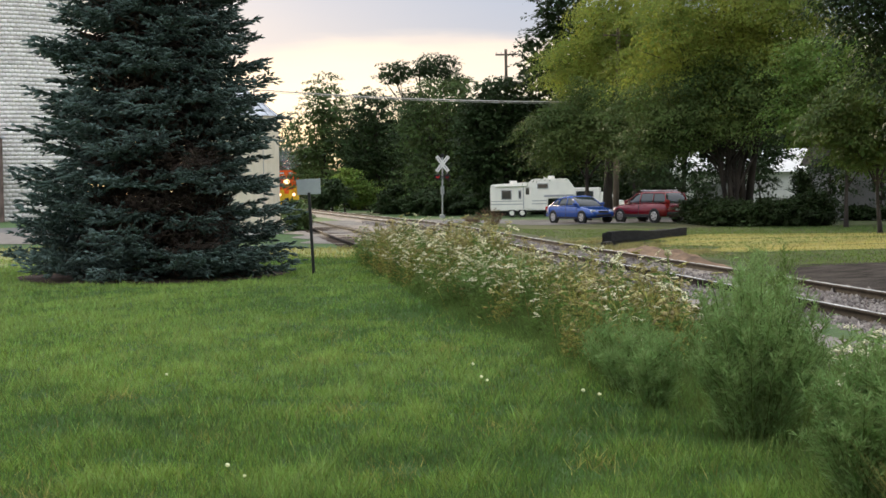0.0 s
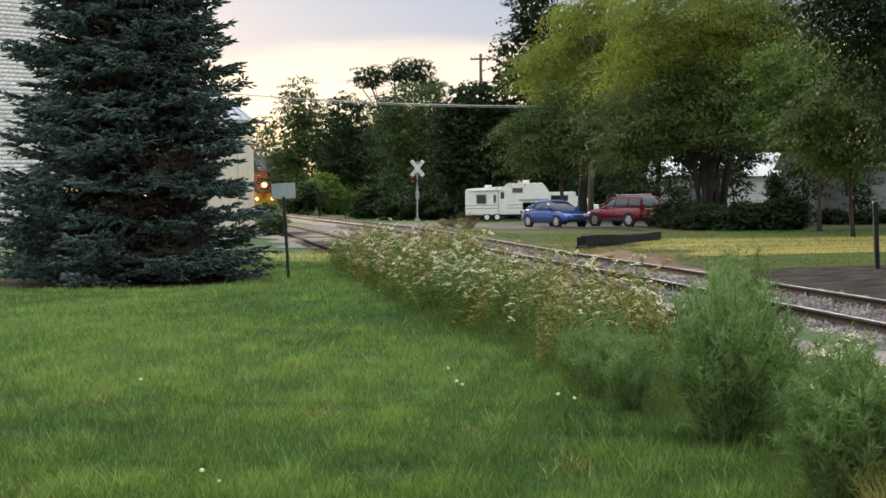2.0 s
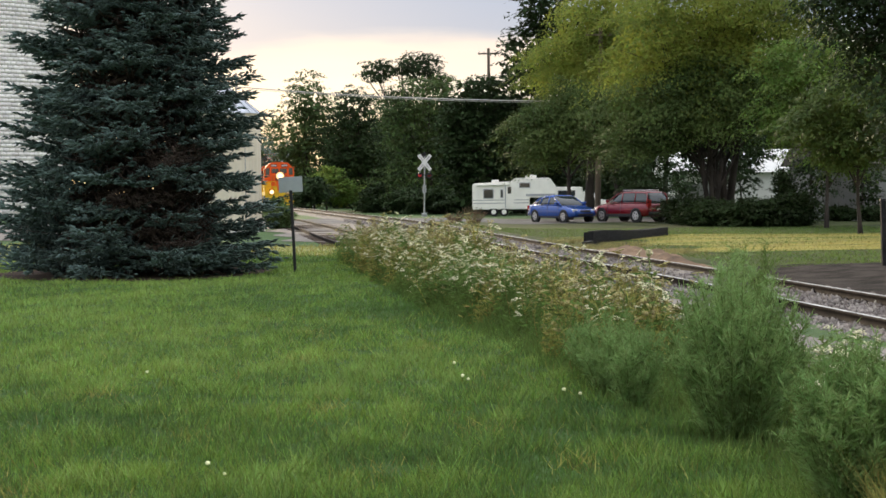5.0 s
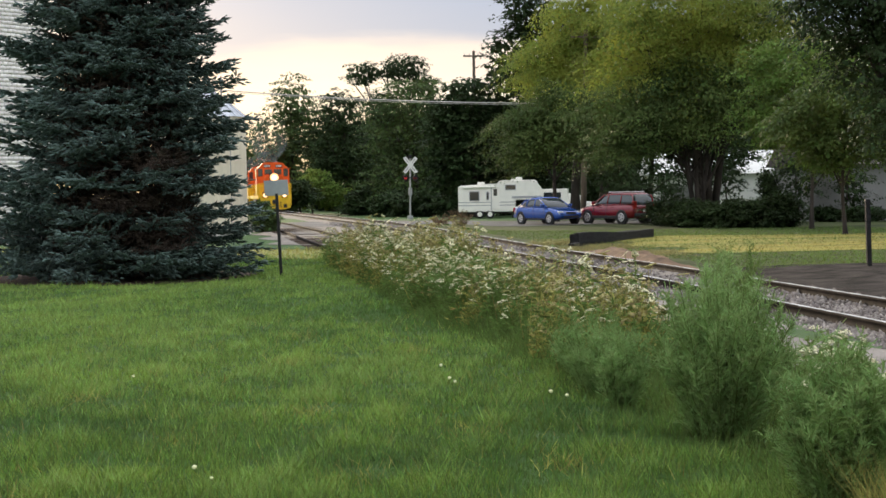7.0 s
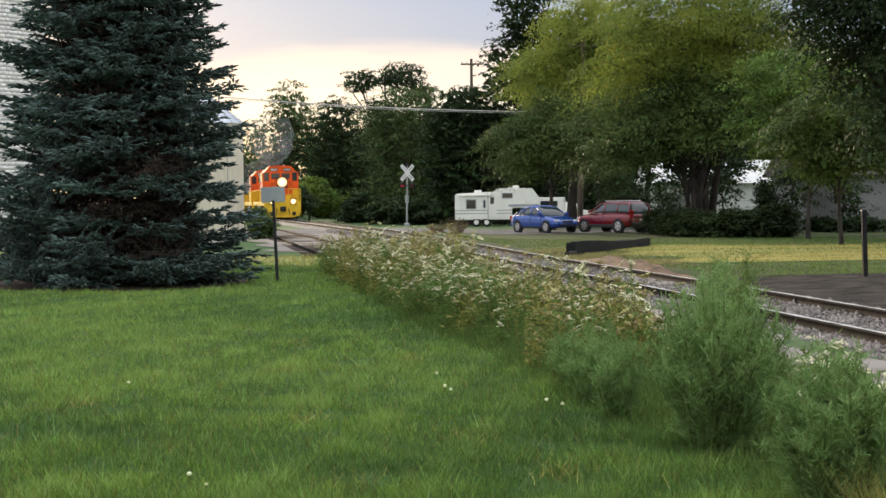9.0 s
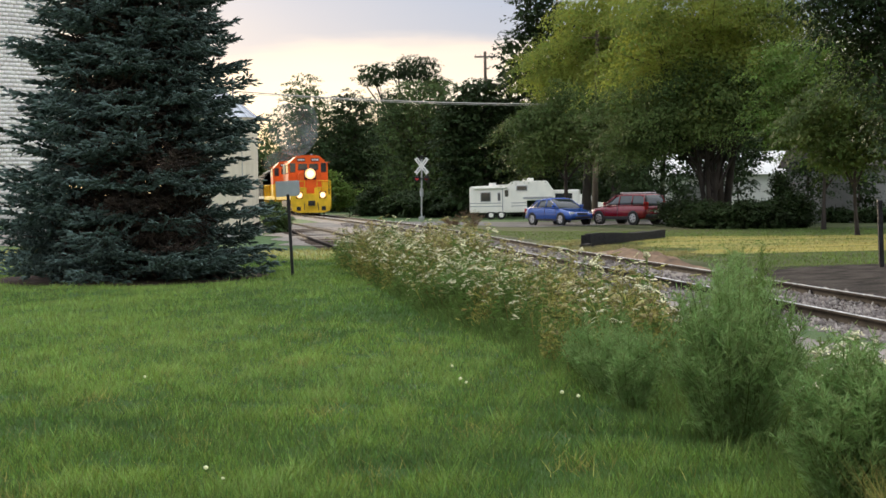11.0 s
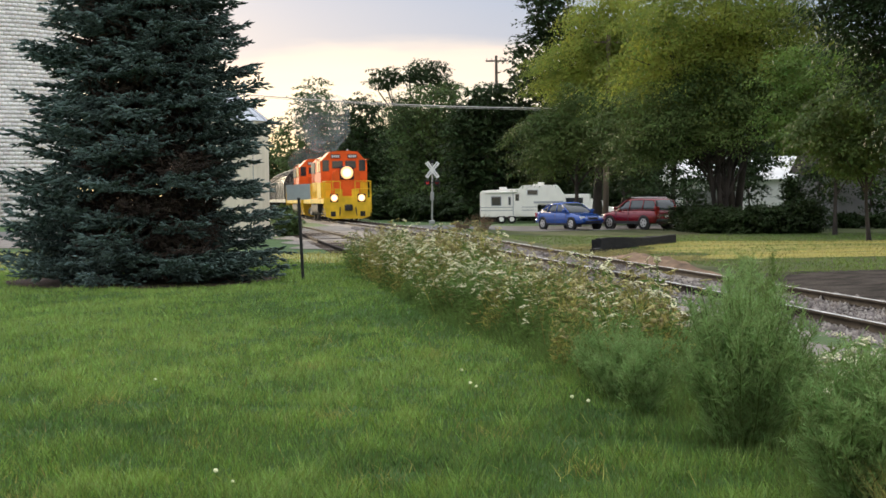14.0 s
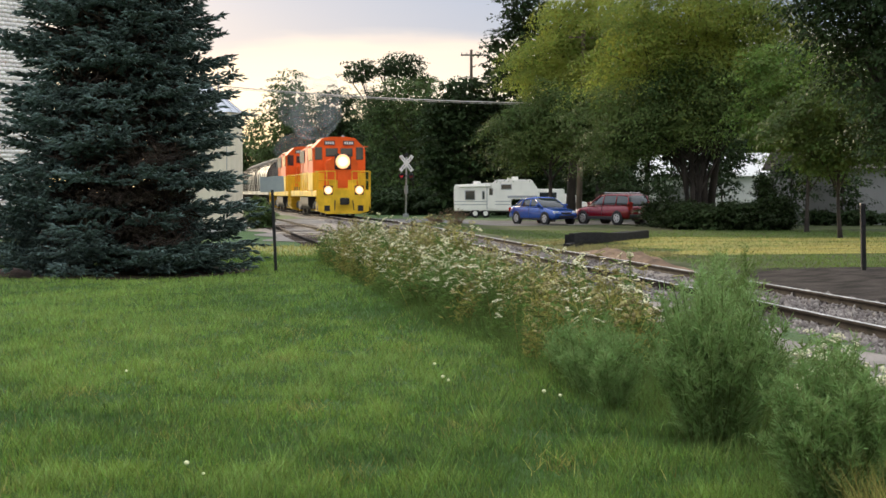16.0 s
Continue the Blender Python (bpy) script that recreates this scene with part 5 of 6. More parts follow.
def car(name, label, m, paint, L, W, H, suv):
    t = thing(name, label, "car", m)
    h, w = L / 2, W / 2
    if suv:
        belt, hood = 1.0, 0.95
        line = [(-1.0, 0.80, 0.46, 0.84), (-0.985, 0.90, 0.36, 0.98), (-0.9, 0.97, 0.28, 1.02), (-0.6, 1.0, 0.26, 1.02), (0.0, 1.0, 0.26, 1.0), (0.38, 1.0, 0.26, 0.99), (0.52, 0.99, 0.26, 0.96), (0.75, 0.97, 0.28, 0.90), (0.9, 0.91, 0.32, 0.82), (0.97, 0.82, 0.36, 0.73), (1.0, 0.70, 0.42, 0.64)]
        top = [(-0.99, 0.02), (-0.95, 0.30), (-0.90, 0.50), (-0.8, 0.565), (-0.45, 0.585), (-0.1, 0.575), (0.08, 0.54), (0.26, 0.33), (0.48, 0.0)]
    else:
        belt, hood = 0.92, 0.86
        line = [(-1.0, 0.72, 0.46, 0.76), (-0.98, 0.84, 0.36, 0.90), (-0.92, 0.92, 0.30, 0.96), (-0.75, 0.98, 0.24, 0.97), (-0.4, 1.0, 0.22, 0.95), (0.1, 1.0, 0.22, 0.93), (0.42, 1.0, 0.22, 0.91), (0.6, 0.985, 0.23, 0.86), (0.8, 0.95, 0.26, 0.77), (0.92, 0.89, 0.30, 0.68), (0.98, 0.80, 0.34, 0.60), (1.0, 0.68, 0.40, 0.53)]
        top = [(-0.76, 0.02), (-0.62, 0.22), (-0.46, 0.40), (-0.28, 0.48), (-0.05, 0.505), (0.1, 0.475), (0.27, 0.30), (0.48, 0.0)]
    part("body", loft([(a * h, b * w, c, d) for a, b, c, d in line], hull_ring), paint, t, smooth=True)
    part("window_glass", loft([(a * h, w * 0.99, belt - 0.05, belt + b) for a, b in top], cabin_ring), M["carglass"], t, "car window glass", smooth=True)
    peak = max(b for _, b in top)
    part("roof", loft([(a * h, w, belt + b - 0.10, belt + b + 0.022) for a, b in top if b > peak - 0.13], roof_ring), paint, t, smooth=True)
    roofs = [a for a, b in top if b > peak - 0.13]
    r1, f1 = roofs[0] * h, roofs[-1] * h
    zt = belt + peak - 0.10
    for s in (-1, 1):
        posts = [(top[0][0] * h, r1), (top[-1][0] * h, f1), (-0.06 * h, -0.07 * h)] + ([(-0.52 * h, -0.52 * h)] if suv else [(-0.44 * h, -0.38 * h)])
        for xa, xb in posts:
            part("pillar", rd((xa, s * w * 0.90, belt - 0.04), (xb, s * w * 0.755, zt), 0.04, 0.035, 8), paint, t, smooth=True)
        part("waist_rail", rd((top[0][0] * h, s * w * 0.905, belt - 0.01), (top[-1][0] * h, s * w * 0.905, belt - 0.02), 0.025, seg=8), paint, t, smooth=True)
        part("mirror", bx(0.34 * h, s * w * 0.93, belt + 0.01, 0.34 * h + 0.13, s * (w + 0.15), belt + 0.15, 0.04), paint, t, smooth=True)
        part("sill_trim", bx(-h * 0.46, s * (w - 0.04), 0.27, h * 0.46, s * (w + 0.004), 0.42 if suv else 0.33, 0.015), M["plastic"], t)
        for xd in (-0.30, 0.12):
            part("door_handle", bx(h * xd, s * (w - 0.03), belt - 0.15, h * xd + 0.17, s * (w + 0.006), belt - 0.115, 0.01), paint, t)
        for xd in (-0.06, 0.40):
            part("door_seam", bx(h * xd, s * (w - 0.02), 0.36, h * xd + 0.012, s * (w + 0.002), belt - 0.06), M["plastic"], t)
        part("headlight", bx(h * 0.86, s * w * 0.52, hood - 0.32, h * 0.965, s * w * 0.84, hood - 0.17, 0.04), M["clear"], t, smooth=True)
        part("tail_light", bx(-h - 0.004, s * w * 0.62, belt - 0.26, -h * 0.93, s * w * 0.90, belt - 0.04 + (0.2 if suv else 0), 0.03), M["taillight"], t)
    part("grille", bx(h * 0.93, -w * 0.36, hood - 0.34, h + 0.004, w * 0.36, hood - 0.22, 0.02), M["plastic"], t)
    part("air_intake", bx(h * 0.93, -w * 0.55, 0.36, h + 0.012, w * 0.55, 0.46, 0.02), M["plastic"], t)
    part("rear_bumper", bx(-h - 0.03, -w * 0.84, 0.34, -h * 0.93, w * 0.84, 0.54, 0.05), paint if not suv else M["plastic"], t, smooth=True)
    if suv:
        for s in (-1, 1):
            part("roof_rail", rd((-0.75 * h, s * w * 0.6, H + 0.05), (0.0, s * w * 0.6, H + 0.05), 0.022), M["alloy"], t)
    part("licence_plate", bx(-h - 0.012, -0.15, 0.6, -h + 0.02, 0.15, 0.73), M["white"], t)
    R = 0.31 if not suv else 0.335
    for sx in (-h * 0.6, h * 0.62):
        for s in (-1, 1):
            part("wheel_arch", rd((sx, s * (w - 0.14), R), (sx, s * (w + 0.001), R), R + 0.055, seg=26), M["plastic"], t)
            wl = part("wheel", rd((sx, s * (w - 0.18), R), (sx, s * (w + 0.012), R), R, seg=26), M["tyre"], t)
            part("rim", rd((sx, s * (w + 0.0), R), (sx, s * (w + 0.022), R), R * 0.70, R * 0.64, seg=20), M["alloy"], wl)
            for k in range(5):
                g = 2 * math.pi * k / 5
                part("spoke_gap", rd((sx + R * 0.42 * math.cos(g), s * (w + 0.015), R + R * 0.42 * math.sin(g)), (sx + R * 0.42 * math.cos(g), s * (w + 0.026), R + R * 0.42 * math.sin(g)), R * 0.13, seg=6), M["plastic"], wl)
    return t


def build_cars():
    M["carglass"] = mat("car_glass", (0.03, 0.04, 0.045), 0.06, 0.0, 0.05, 2, 10, 0.0, spec=0.8)
    car("sedan_car", "blue compact sedan parked on the road edge under trees", pose(7.3, 76.89, float(ground_z(7.3, 76.89)) + 0.03, 0, 0, -60), M["carblue"], 4.25, 1.72, 1.44, False)
    car("suv_car", "dark red compact suv parked beside the blue sedan", pose(10.78, 75.62, float(ground_z(10.78, 75.62)) + 0.03, 0, 0, 126), M["carred"], 4.15, 1.72, 1.58, True)


def build_trailer():
    x0, y0, z0 = 3.95, 118.85, float(ground_z(7, 118.85))
    t = thing("travel_trailer", "white fifth-wheel travel trailer with a raised front", "travel trailer", pose(x0, y0, z0, 0, 0, -3))
    prof = [(0, 0.55), (4.7, 0.55), (4.7, 1.5), (7.0, 1.5), (6.9, 2.35), (6.35, 3.12), (3.5, 3.12), (3.2, 2.86), (0.12, 2.72), (0, 2.55)]
    bm = bmesh.new()
    a = [bm.verts.new((x, 0, z)) for x, z in prof]
    b = [bm.verts.new((x, 2.45, z)) for x, z in prof]
    bm.faces.new(a[::-1])
    bm.faces.new(b)
    n = len(prof)
    for i in range(n):
        bm.faces.new((a[i], a[(i + 1) % n], b[(i + 1) % n], b[i]))
    bmesh.ops.recalc_face_normals(bm, faces=bm.faces)
    bmesh.ops.bevel(bm, geom=list(bm.edges), offset=0.06, segments=2, affect="EDGES")
    part("body", bm, M["rvwhite"], t)
    def win(xa, za, xb, zb):
        w = part("window", bx(xa, -0.035, za, xb, 0.01, zb, 0.02), M["rvstripe"], t, "grey framed trailer window")
        part("pane", bx(xa + 0.06, -0.045, za + 0.06, xb - 0.06, -0.03, zb - 0.06), M["glass"], w)
    win(0.9, 1.45, 1.75, 2.25)
    win(2.3, 1.5, 2.55, 2.2)
    win(3.85, 2.3, 4.75, 2.75)
    d = part("door", bx(2.75, -0.03, 0.75, 3.4, 0.01, 2.55, 0.02), M["rvwhite"], t)
    part("door_window", bx(2.9, -0.045, 1.85, 3.2, -0.028, 2.4, 0.01), M["glass"], d)
    part("door_frame", bx(2.68, -0.02, 0.7, 2.75, 0.005, 2.6), M["rvstripe"], t)
    part("awning_roller", rd((0.4, -0.09, 2.55), (3.1, -0.09, 2.6), 0.06), M["rvwhite"], t)
    for zz in (1.05, 1.3):
        part("stripe", bx(0.02, -0.012, zz, 4.65, 0.004, zz + 0.06), M["rvstripe"], t)
    part("stripe", bx(4.4, -0.012, 1.62, 6.8, 0.004, 1.8), M["rvstripe"], t)
    part("roof_vent", bx(1.6, 0.9, 2.75, 2.2, 1.5, 3.0, 0.04), M["rvwhite"], t)
    part("air_conditioner", bx(4.4, 0.7, 3.1, 5.3, 1.7, 3.36, 0.08), M["rvwhite"], t)
    for x in (1.75, 2.6):
        wl = part("wheel", rd((x, 0.02, 0.36), (x, 0.25, 0.36), 0.36, seg=18), M["tyre"], t)
        part("rim", rd((x, -0.01, 0.36), (x, 0.03, 0.36), 0.2, seg=14), M["rvwhite"], wl)
    part("chassis", bx(0.1, 0.3, 0.4, 4.7, 2.1, 0.56), M["under"], t)
    part("landing_leg", bx(4.4, 0.2, 0.0, 4.52, 0.32, 0.6), M["under"], t)
    part("kingpin", bx(5.6, 1.0, 1.15, 5.9, 1.4, 1.52, 0.03), M["under"], t)
    c = thing("pickup_camper", "white pickup truck with a camper cap beside the trailer", "pickup truck", pose(x0 + 6.6, y0 + 0.6, z0, 0, 0, -8))
    part("cap", bx(-0.2, 0, 0.75, 2.5, 1.9, 2.35, 0.15), M["rvwhite"], c)
    part("cab", shell([(2.4, 0.9, 0.8, 0.6, 1.95), (3.3, 0.9, 0.78, 0.6, 1.95), (3.9, 0.9, 0.85, 0.55, 1.3), (4.9, 0.85, 0.8, 0.55, 1.15), (5.0, 0.8, 0.7, 0.6, 1.0)]), M["rvwhite"], c).matrix_basis = pose(0, 0.95, 0)
    part("side_window", bx(0.5, -0.02, 1.6, 1.9, 0.02, 2.05, 0.01), M["glass"], c)
    for x in (0.6, 4.1):
        wl = part("wheel", rd((x, 0.0, 0.38), (x, 0.24, 0.38), 0.38, seg=18), M["tyre"], c)
        part("rim", rd((x, -0.02, 0.38), (x, 0.02, 0.38), 0.22, seg=14), M["alloy"], wl)


# ---- plants of the lawn and the verge ----
LAWN_EDGE = ((4.79, 1.95), (7.82, 1.73), (11.17, 1.37), (15.31, 0.86), (20.74, -0.21), (32.23, -1.82), (38.29, -2.4))


def lawn_edge(y):
    return np.interp(y, [p[0] for p in LAWN_EDGE], [p[1] for p in LAWN_EDGE])


def blades(n, pos, height, width, lean, m, name, label):
    """Grass: bent blades of three corners each, over one another."""
    a = rng.uniform(0, 2 * np.pi, n)
    w = np.stack([np.cos(a), np.sin(a), 0 * a], 1) * (width / 2)[:, None]
    b = rng.uniform(0, 2 * np.pi, n)
    tip = pos + np.stack([np.cos(b) * lean * height, np.sin(b) * lean * height, height], 1)
    V = np.stack([pos - w, pos + w, tip], 1).reshape(-1, 3)
    return tagged(raw(name, V, np.arange(3 * n).reshape(-1, 3), m), label, "grass", kind="stuff")


def lumps(x, y, f):
    """Smooth uneven patches over the plan, about -1 to 1, f of them a metre."""
    a, b = x * f, y * f * 0.8
    return 0.5 * (np.sin(a + 1.7 * np.sin(0.61 * b + 0.4)) * np.sin(b * 0.93 + 1.3 * np.sin(0.53 * a)) + np.sin(0.47 * a - 0.77 * b + 2.1) * np.sin(0.71 * a + 0.39 * b + 0.8)) * 1.3


def build_grass():
    n = 520000
    d = 5.2 * (41 / 5.2) ** rng.random(n)
    a = rng.uniform(-0.36, 0.28, n)
    x, y = d * np.sin(a), d * np.cos(a)
    keep = (x < lawn_edge(y) + 0.35) & (np.hypot((x + 5.95) / 2.7, (y - 29.51) / 2.6) > 1) & (y < 39)
    x, y, d = x[keep], y[keep], d[keep]
    # the rest of the lawn, thinner
    x2, y2 = rng.uniform(-18, 3, 100000), rng.uniform(-8, 38, 100000)
    keep = (x2 < lawn_edge(y2) + 0.35) & (np.hypot((x2 + 5.76) / 2.7, (y2 - 29.51) / 2.6) > 1)
    x, y, d = np.concatenate([x, x2[keep]]), np.concatenate([y, y2[keep]]), np.concatenate([d, np.hypot(x2, y2)[keep]])
    n = len(x)
    pos = np.stack([x, y, ground_z(x, y) - 0.004], 1)
    # tufts: neighbouring blades share height, lean and tone
    tuft = lumps(x, y, 5.5) + 0.6 * lumps(x, y, 13.0)
    broad = lumps(x, y, 0.55) + 0.6 * lumps(x + 7, y, 1.5)
    h = rng.gamma(5, 0.0098, n) * np.clip(0.95 + 0.55 * tuft, 0.45, 1.9)
    w = 0.0044 + 0.00046 * d
    lean = rng.uniform(0.15, 0.8, n) + 0.35 * np.clip(tuft, 0, 1)
    tone = 0.8 * broad + 0.75 * tuft + rng.normal(0, 0.55, n) + 0.14 * np.abs(x + 0.2) - 0.12
    for k, name, label in ((tone < -0.35, "dark_lawn_grass", "darker green lawn grass"), ((tone >= -0.35) & (tone < 0.6), "lawn_grass", "green mown lawn grass"), (tone >= 0.6, "pale_lawn_grass", "paler green lawn grass")):
        blades(int(k.sum()), pos[k], h[k], w[k], lean[k], M[name], name, label)
    # dry wisps, thickest round the worn spots
    spots = np.array([(-1.35, 16.43), (0.02, 14.52), (-1.55, 9.33), (-0.75, 10.53), (-2.2, 7.74), (-1.2, 13.72), (0.4, 9.57), (-0.35, 7.98), (-2.6, 11.49), (0.9, 8.3)])
    k = rng.integers(0, len(spots), 800)
    p = spots[k] + rng.normal(0, 1, (800, 2)) * np.array([0.10, 0.14])
    p = np.concatenate([p, np.stack([rng.uniform(-4, 1.5, 2600), rng.uniform(6.4, 19, 2600)], 1)])
    p = p[p[:, 0] < lawn_edge(p[:, 1])]
    n = len(p)
    pos = np.column_stack([p, ground_z(p[:, 0], p[:, 1])])
    blades(n, pos, rng.uniform(0.03, 0.11, n), np.full(n, 0.007), rng.uniform(0.3, 1.8, n), GREENS["tan"], "dry_grass_wisps", "dry straw wisps in the lawn")
    # tall light seed stalks
    n = 6500
    y = 6 + 14.4 * rng.random(n) ** 1.5
    x = rng.uniform(-0.37, 0.2, n) * y
    x = np.minimum(x, lawn_edge(y) - 0.05)
    blades(n, np.stack([x, y, ground_z(x, y)], 1), rng.uniform(0.08, 0.15, n), np.full(n, 0.005), rng.uniform(0.1, 0.5, n), GREENS["weed"], "tall_grass_stalks", "longer pale grass stalks in the lawn")


def clover(x, y, k):
    t = thing("clover_flower", "small white clover flower in the lawn", "flower", pose(x, y, float(ground_z(x, y))), "lawn flowers")
    part("stem", rd((0, 0, 0), (0, 0, 0.07), 0.002, seg=5), GREENS["weed"], t)
    bm = bmesh.new()
    bmesh.ops.create_icosphere(bm, subdivisions=2, radius=0.014 * k, matrix=Matrix.LocRotScale((0, 0, 0.078), None, (1, 1, 0.8)))
    for v in bm.verts:
        v.co += v.normal * float(rng.uniform(0, 0.004))
    part("bloom", bm, GREENS["lace"], t)


def lace_plant(hgt, n, dry, head=0.066):
    """A wild carrot: branched stems, feathery leaves and flat white flower heads."""
    t = thing("wild_carrot", "wild carrot plant with flat white flower heads on thin stems" if not dry else "drying wild carrot plant with brownish seed heads", "wildflower", group="wild carrots")
    paths, heads = [], []
    for _ in range(n):
        a, s = rng.uniform(0, 2 * np.pi), rng.uniform(0.05, 0.36)
        h = hgt * rng.uniform(0.6, 1.05)
        b = np.array([rng.normal(0, 0.06), rng.normal(0, 0.06), 0])
        u = np.linspace(0, 1, 5)[:, None]
        top = b + np.array([np.cos(a) * s, np.sin(a) * s, h])
        p = b + (top - b) * u + np.array([0, 0, 0.05]) * (u * (1 - u))
        paths.append((p, np.linspace(0.0045, 0.0025, 5)))
        heads.append(top)
        for _ in range(1):
            q = p[rng.integers(2, 4)]
            e = q + np.array([rng.normal(0, 0.09), rng.normal(0, 0.09), rng.uniform(0.1, 0.28) * hgt])
            paths.append((np.stack([q, (q + e) / 2 + [0, 0, 0.02], e]), [0.003, 0.0025, 0.002]))
            heads.append(e)
    V, F = tubes(paths, 4)
    tagged(raw("stem_cluster", V, F, GREENS["tan"] if dry else GREENS["weed"], t), kind="stuff")
    m = 78 * n
    base = np.concatenate([p[0] for p in paths])
    pos = base[rng.integers(0, len(base), m)] * np.column_stack([np.ones(m), np.ones(m), rng.uniform(0.15, 0.95, m)]) + rng.normal(0, 0.035, (m, 3))
    pos[:, 2] = np.abs(pos[:, 2])
    ax = unit(m) * [1, 1, 0.6] + [0, 0, 0.25]
    ax /= np.linalg.norm(ax, axis=1, keepdims=True)
    sd = np.cross(ax, unit(m))
    sd /= np.linalg.norm(sd, axis=1, keepdims=True) + 1e-9
    ln = rng.uniform(0.04, 0.13, m)
    V, F = leaf_quads(pos, ax, sd, ln, ln * 0.22)
    tagged(raw("leafage", V, F, GREENS["tan"] if dry and n % 2 else GREENS["weed"], t), kind="stuff")
    V, F = [], []
    o = 0
    for hpos in heads:
        r = rng.uniform(0.45, 1.0) * head
        tilt = np.array([rng.normal(0, 0.35), rng.normal(0, 0.35)])
        k = 9
        ang = rng.uniform(0, 2 * np.pi, k)
        rr = r * np.sqrt(rng.random(k))
        for i in range(k):
            c = hpos + np.array([rr[i] * np.cos(ang[i]), rr[i] * np.sin(ang[i]), 0.008 * (1 - (rr[i] / r) ** 2) + tilt @ [rr[i] * np.cos(ang[i]), rr[i] * np.sin(ang[i])]])
            q = r * 0.34
            V += [c + [q, 0, tilt[0] * q], c + [0, q, tilt[1] * q], c - [q, 0, tilt[0] * q], c - [0, q, tilt[1] * q], c + [0, 0, 0.007], c - [0, 0, 0.006]]
            F += [(o, o + 1, o + 4), (o + 1, o + 2, o + 4), (o + 2, o + 3, o + 4), (o + 3, o, o + 4), (o + 1, o, o + 5), (o + 2, o + 1, o + 5), (o + 3, o + 2, o + 5), (o, o + 3, o + 5)]
            o += 6
    tagged(raw("bloom_cluster", V, F, GREENS["lace"] if not dry else GREENS["seed"], t), kind="stuff")
    return t


def feather_bush(x, y, r, h, n=46, m=None, label="tall feathery green weed bush on the verge"):
    t = thing("weed_bush", label, "weed", pose(x, y, float(ground_z(x, y))), "feathery weed bushes")
    paths, A, B = [], [], []
    for _ in range(n):
        a, s = rng.uniform(0, 2 * np.pi), r * np.sqrt(rng.random())
        hh = h * rng.uniform(0.6, 1.08) * (1 - 0.35 * (s / r) ** 2)
        b = np.array([np.cos(a) * s * 0.35, np.sin(a) * s * 0.35, 0])
        top = np.array([np.cos(a) * s, np.sin(a) * s, hh])
        u = np.linspace(0, 1, 7)[:, None]
        p = b + (top - b) * u ** np.array([1.5, 1.5, 1.0]) + rng.normal(0, 0.008, (7, 3))
        paths.append((p, np.linspace(0.005, 0.0015, 7)))
        k = 66
        f = rng.uniform(0.08, 1, k)
        base = np.stack([np.interp(f, u[:, 0], p[:, i]) for i in range(3)], 1)
        d = unit(k) * [0.9, 0.9, 0.5] + [0, 0, 0.8]
        d /= np.linalg.norm(d, axis=1, keepdims=True)
        tip = base + d * (rng.uniform(0.05, 0.17, k) * (1.15 - 0.7 * f))[:, None]
        A.append(base)
        B.append(tip)
        g = rng.uniform(0.25, 1, (k, 4))
        b2 = base[:, None] + (tip - base)[:, None] * g[..., None]
        d2 = d[:, None] + rng.normal(0, 0.6, (k, 4, 3))
        A.append(b2.reshape(-1, 3))
        B.append((b2 + d2 * rng.uniform(0.015, 0.045, (k, 4, 1))).reshape(-1, 3))
    A, B = np.concatenate(A), np.concatenate(B)
    d = B - A
    L = np.linalg.norm(d, axis=1)
    sd = np.cross(d, unit(len(d)))
    sd /= np.linalg.norm(sd, axis=1, keepdims=True) + 1e-9
    V, F = leaf_quads(A, d / L[:, None], sd, L, np.full(len(L), 0.0065))
    raw("foliage", V, F, m or GREENS["feather"], t)
    V, F = tubes(paths, 4)
    raw("stem", V, F, GREENS["weed"], t)
    return t


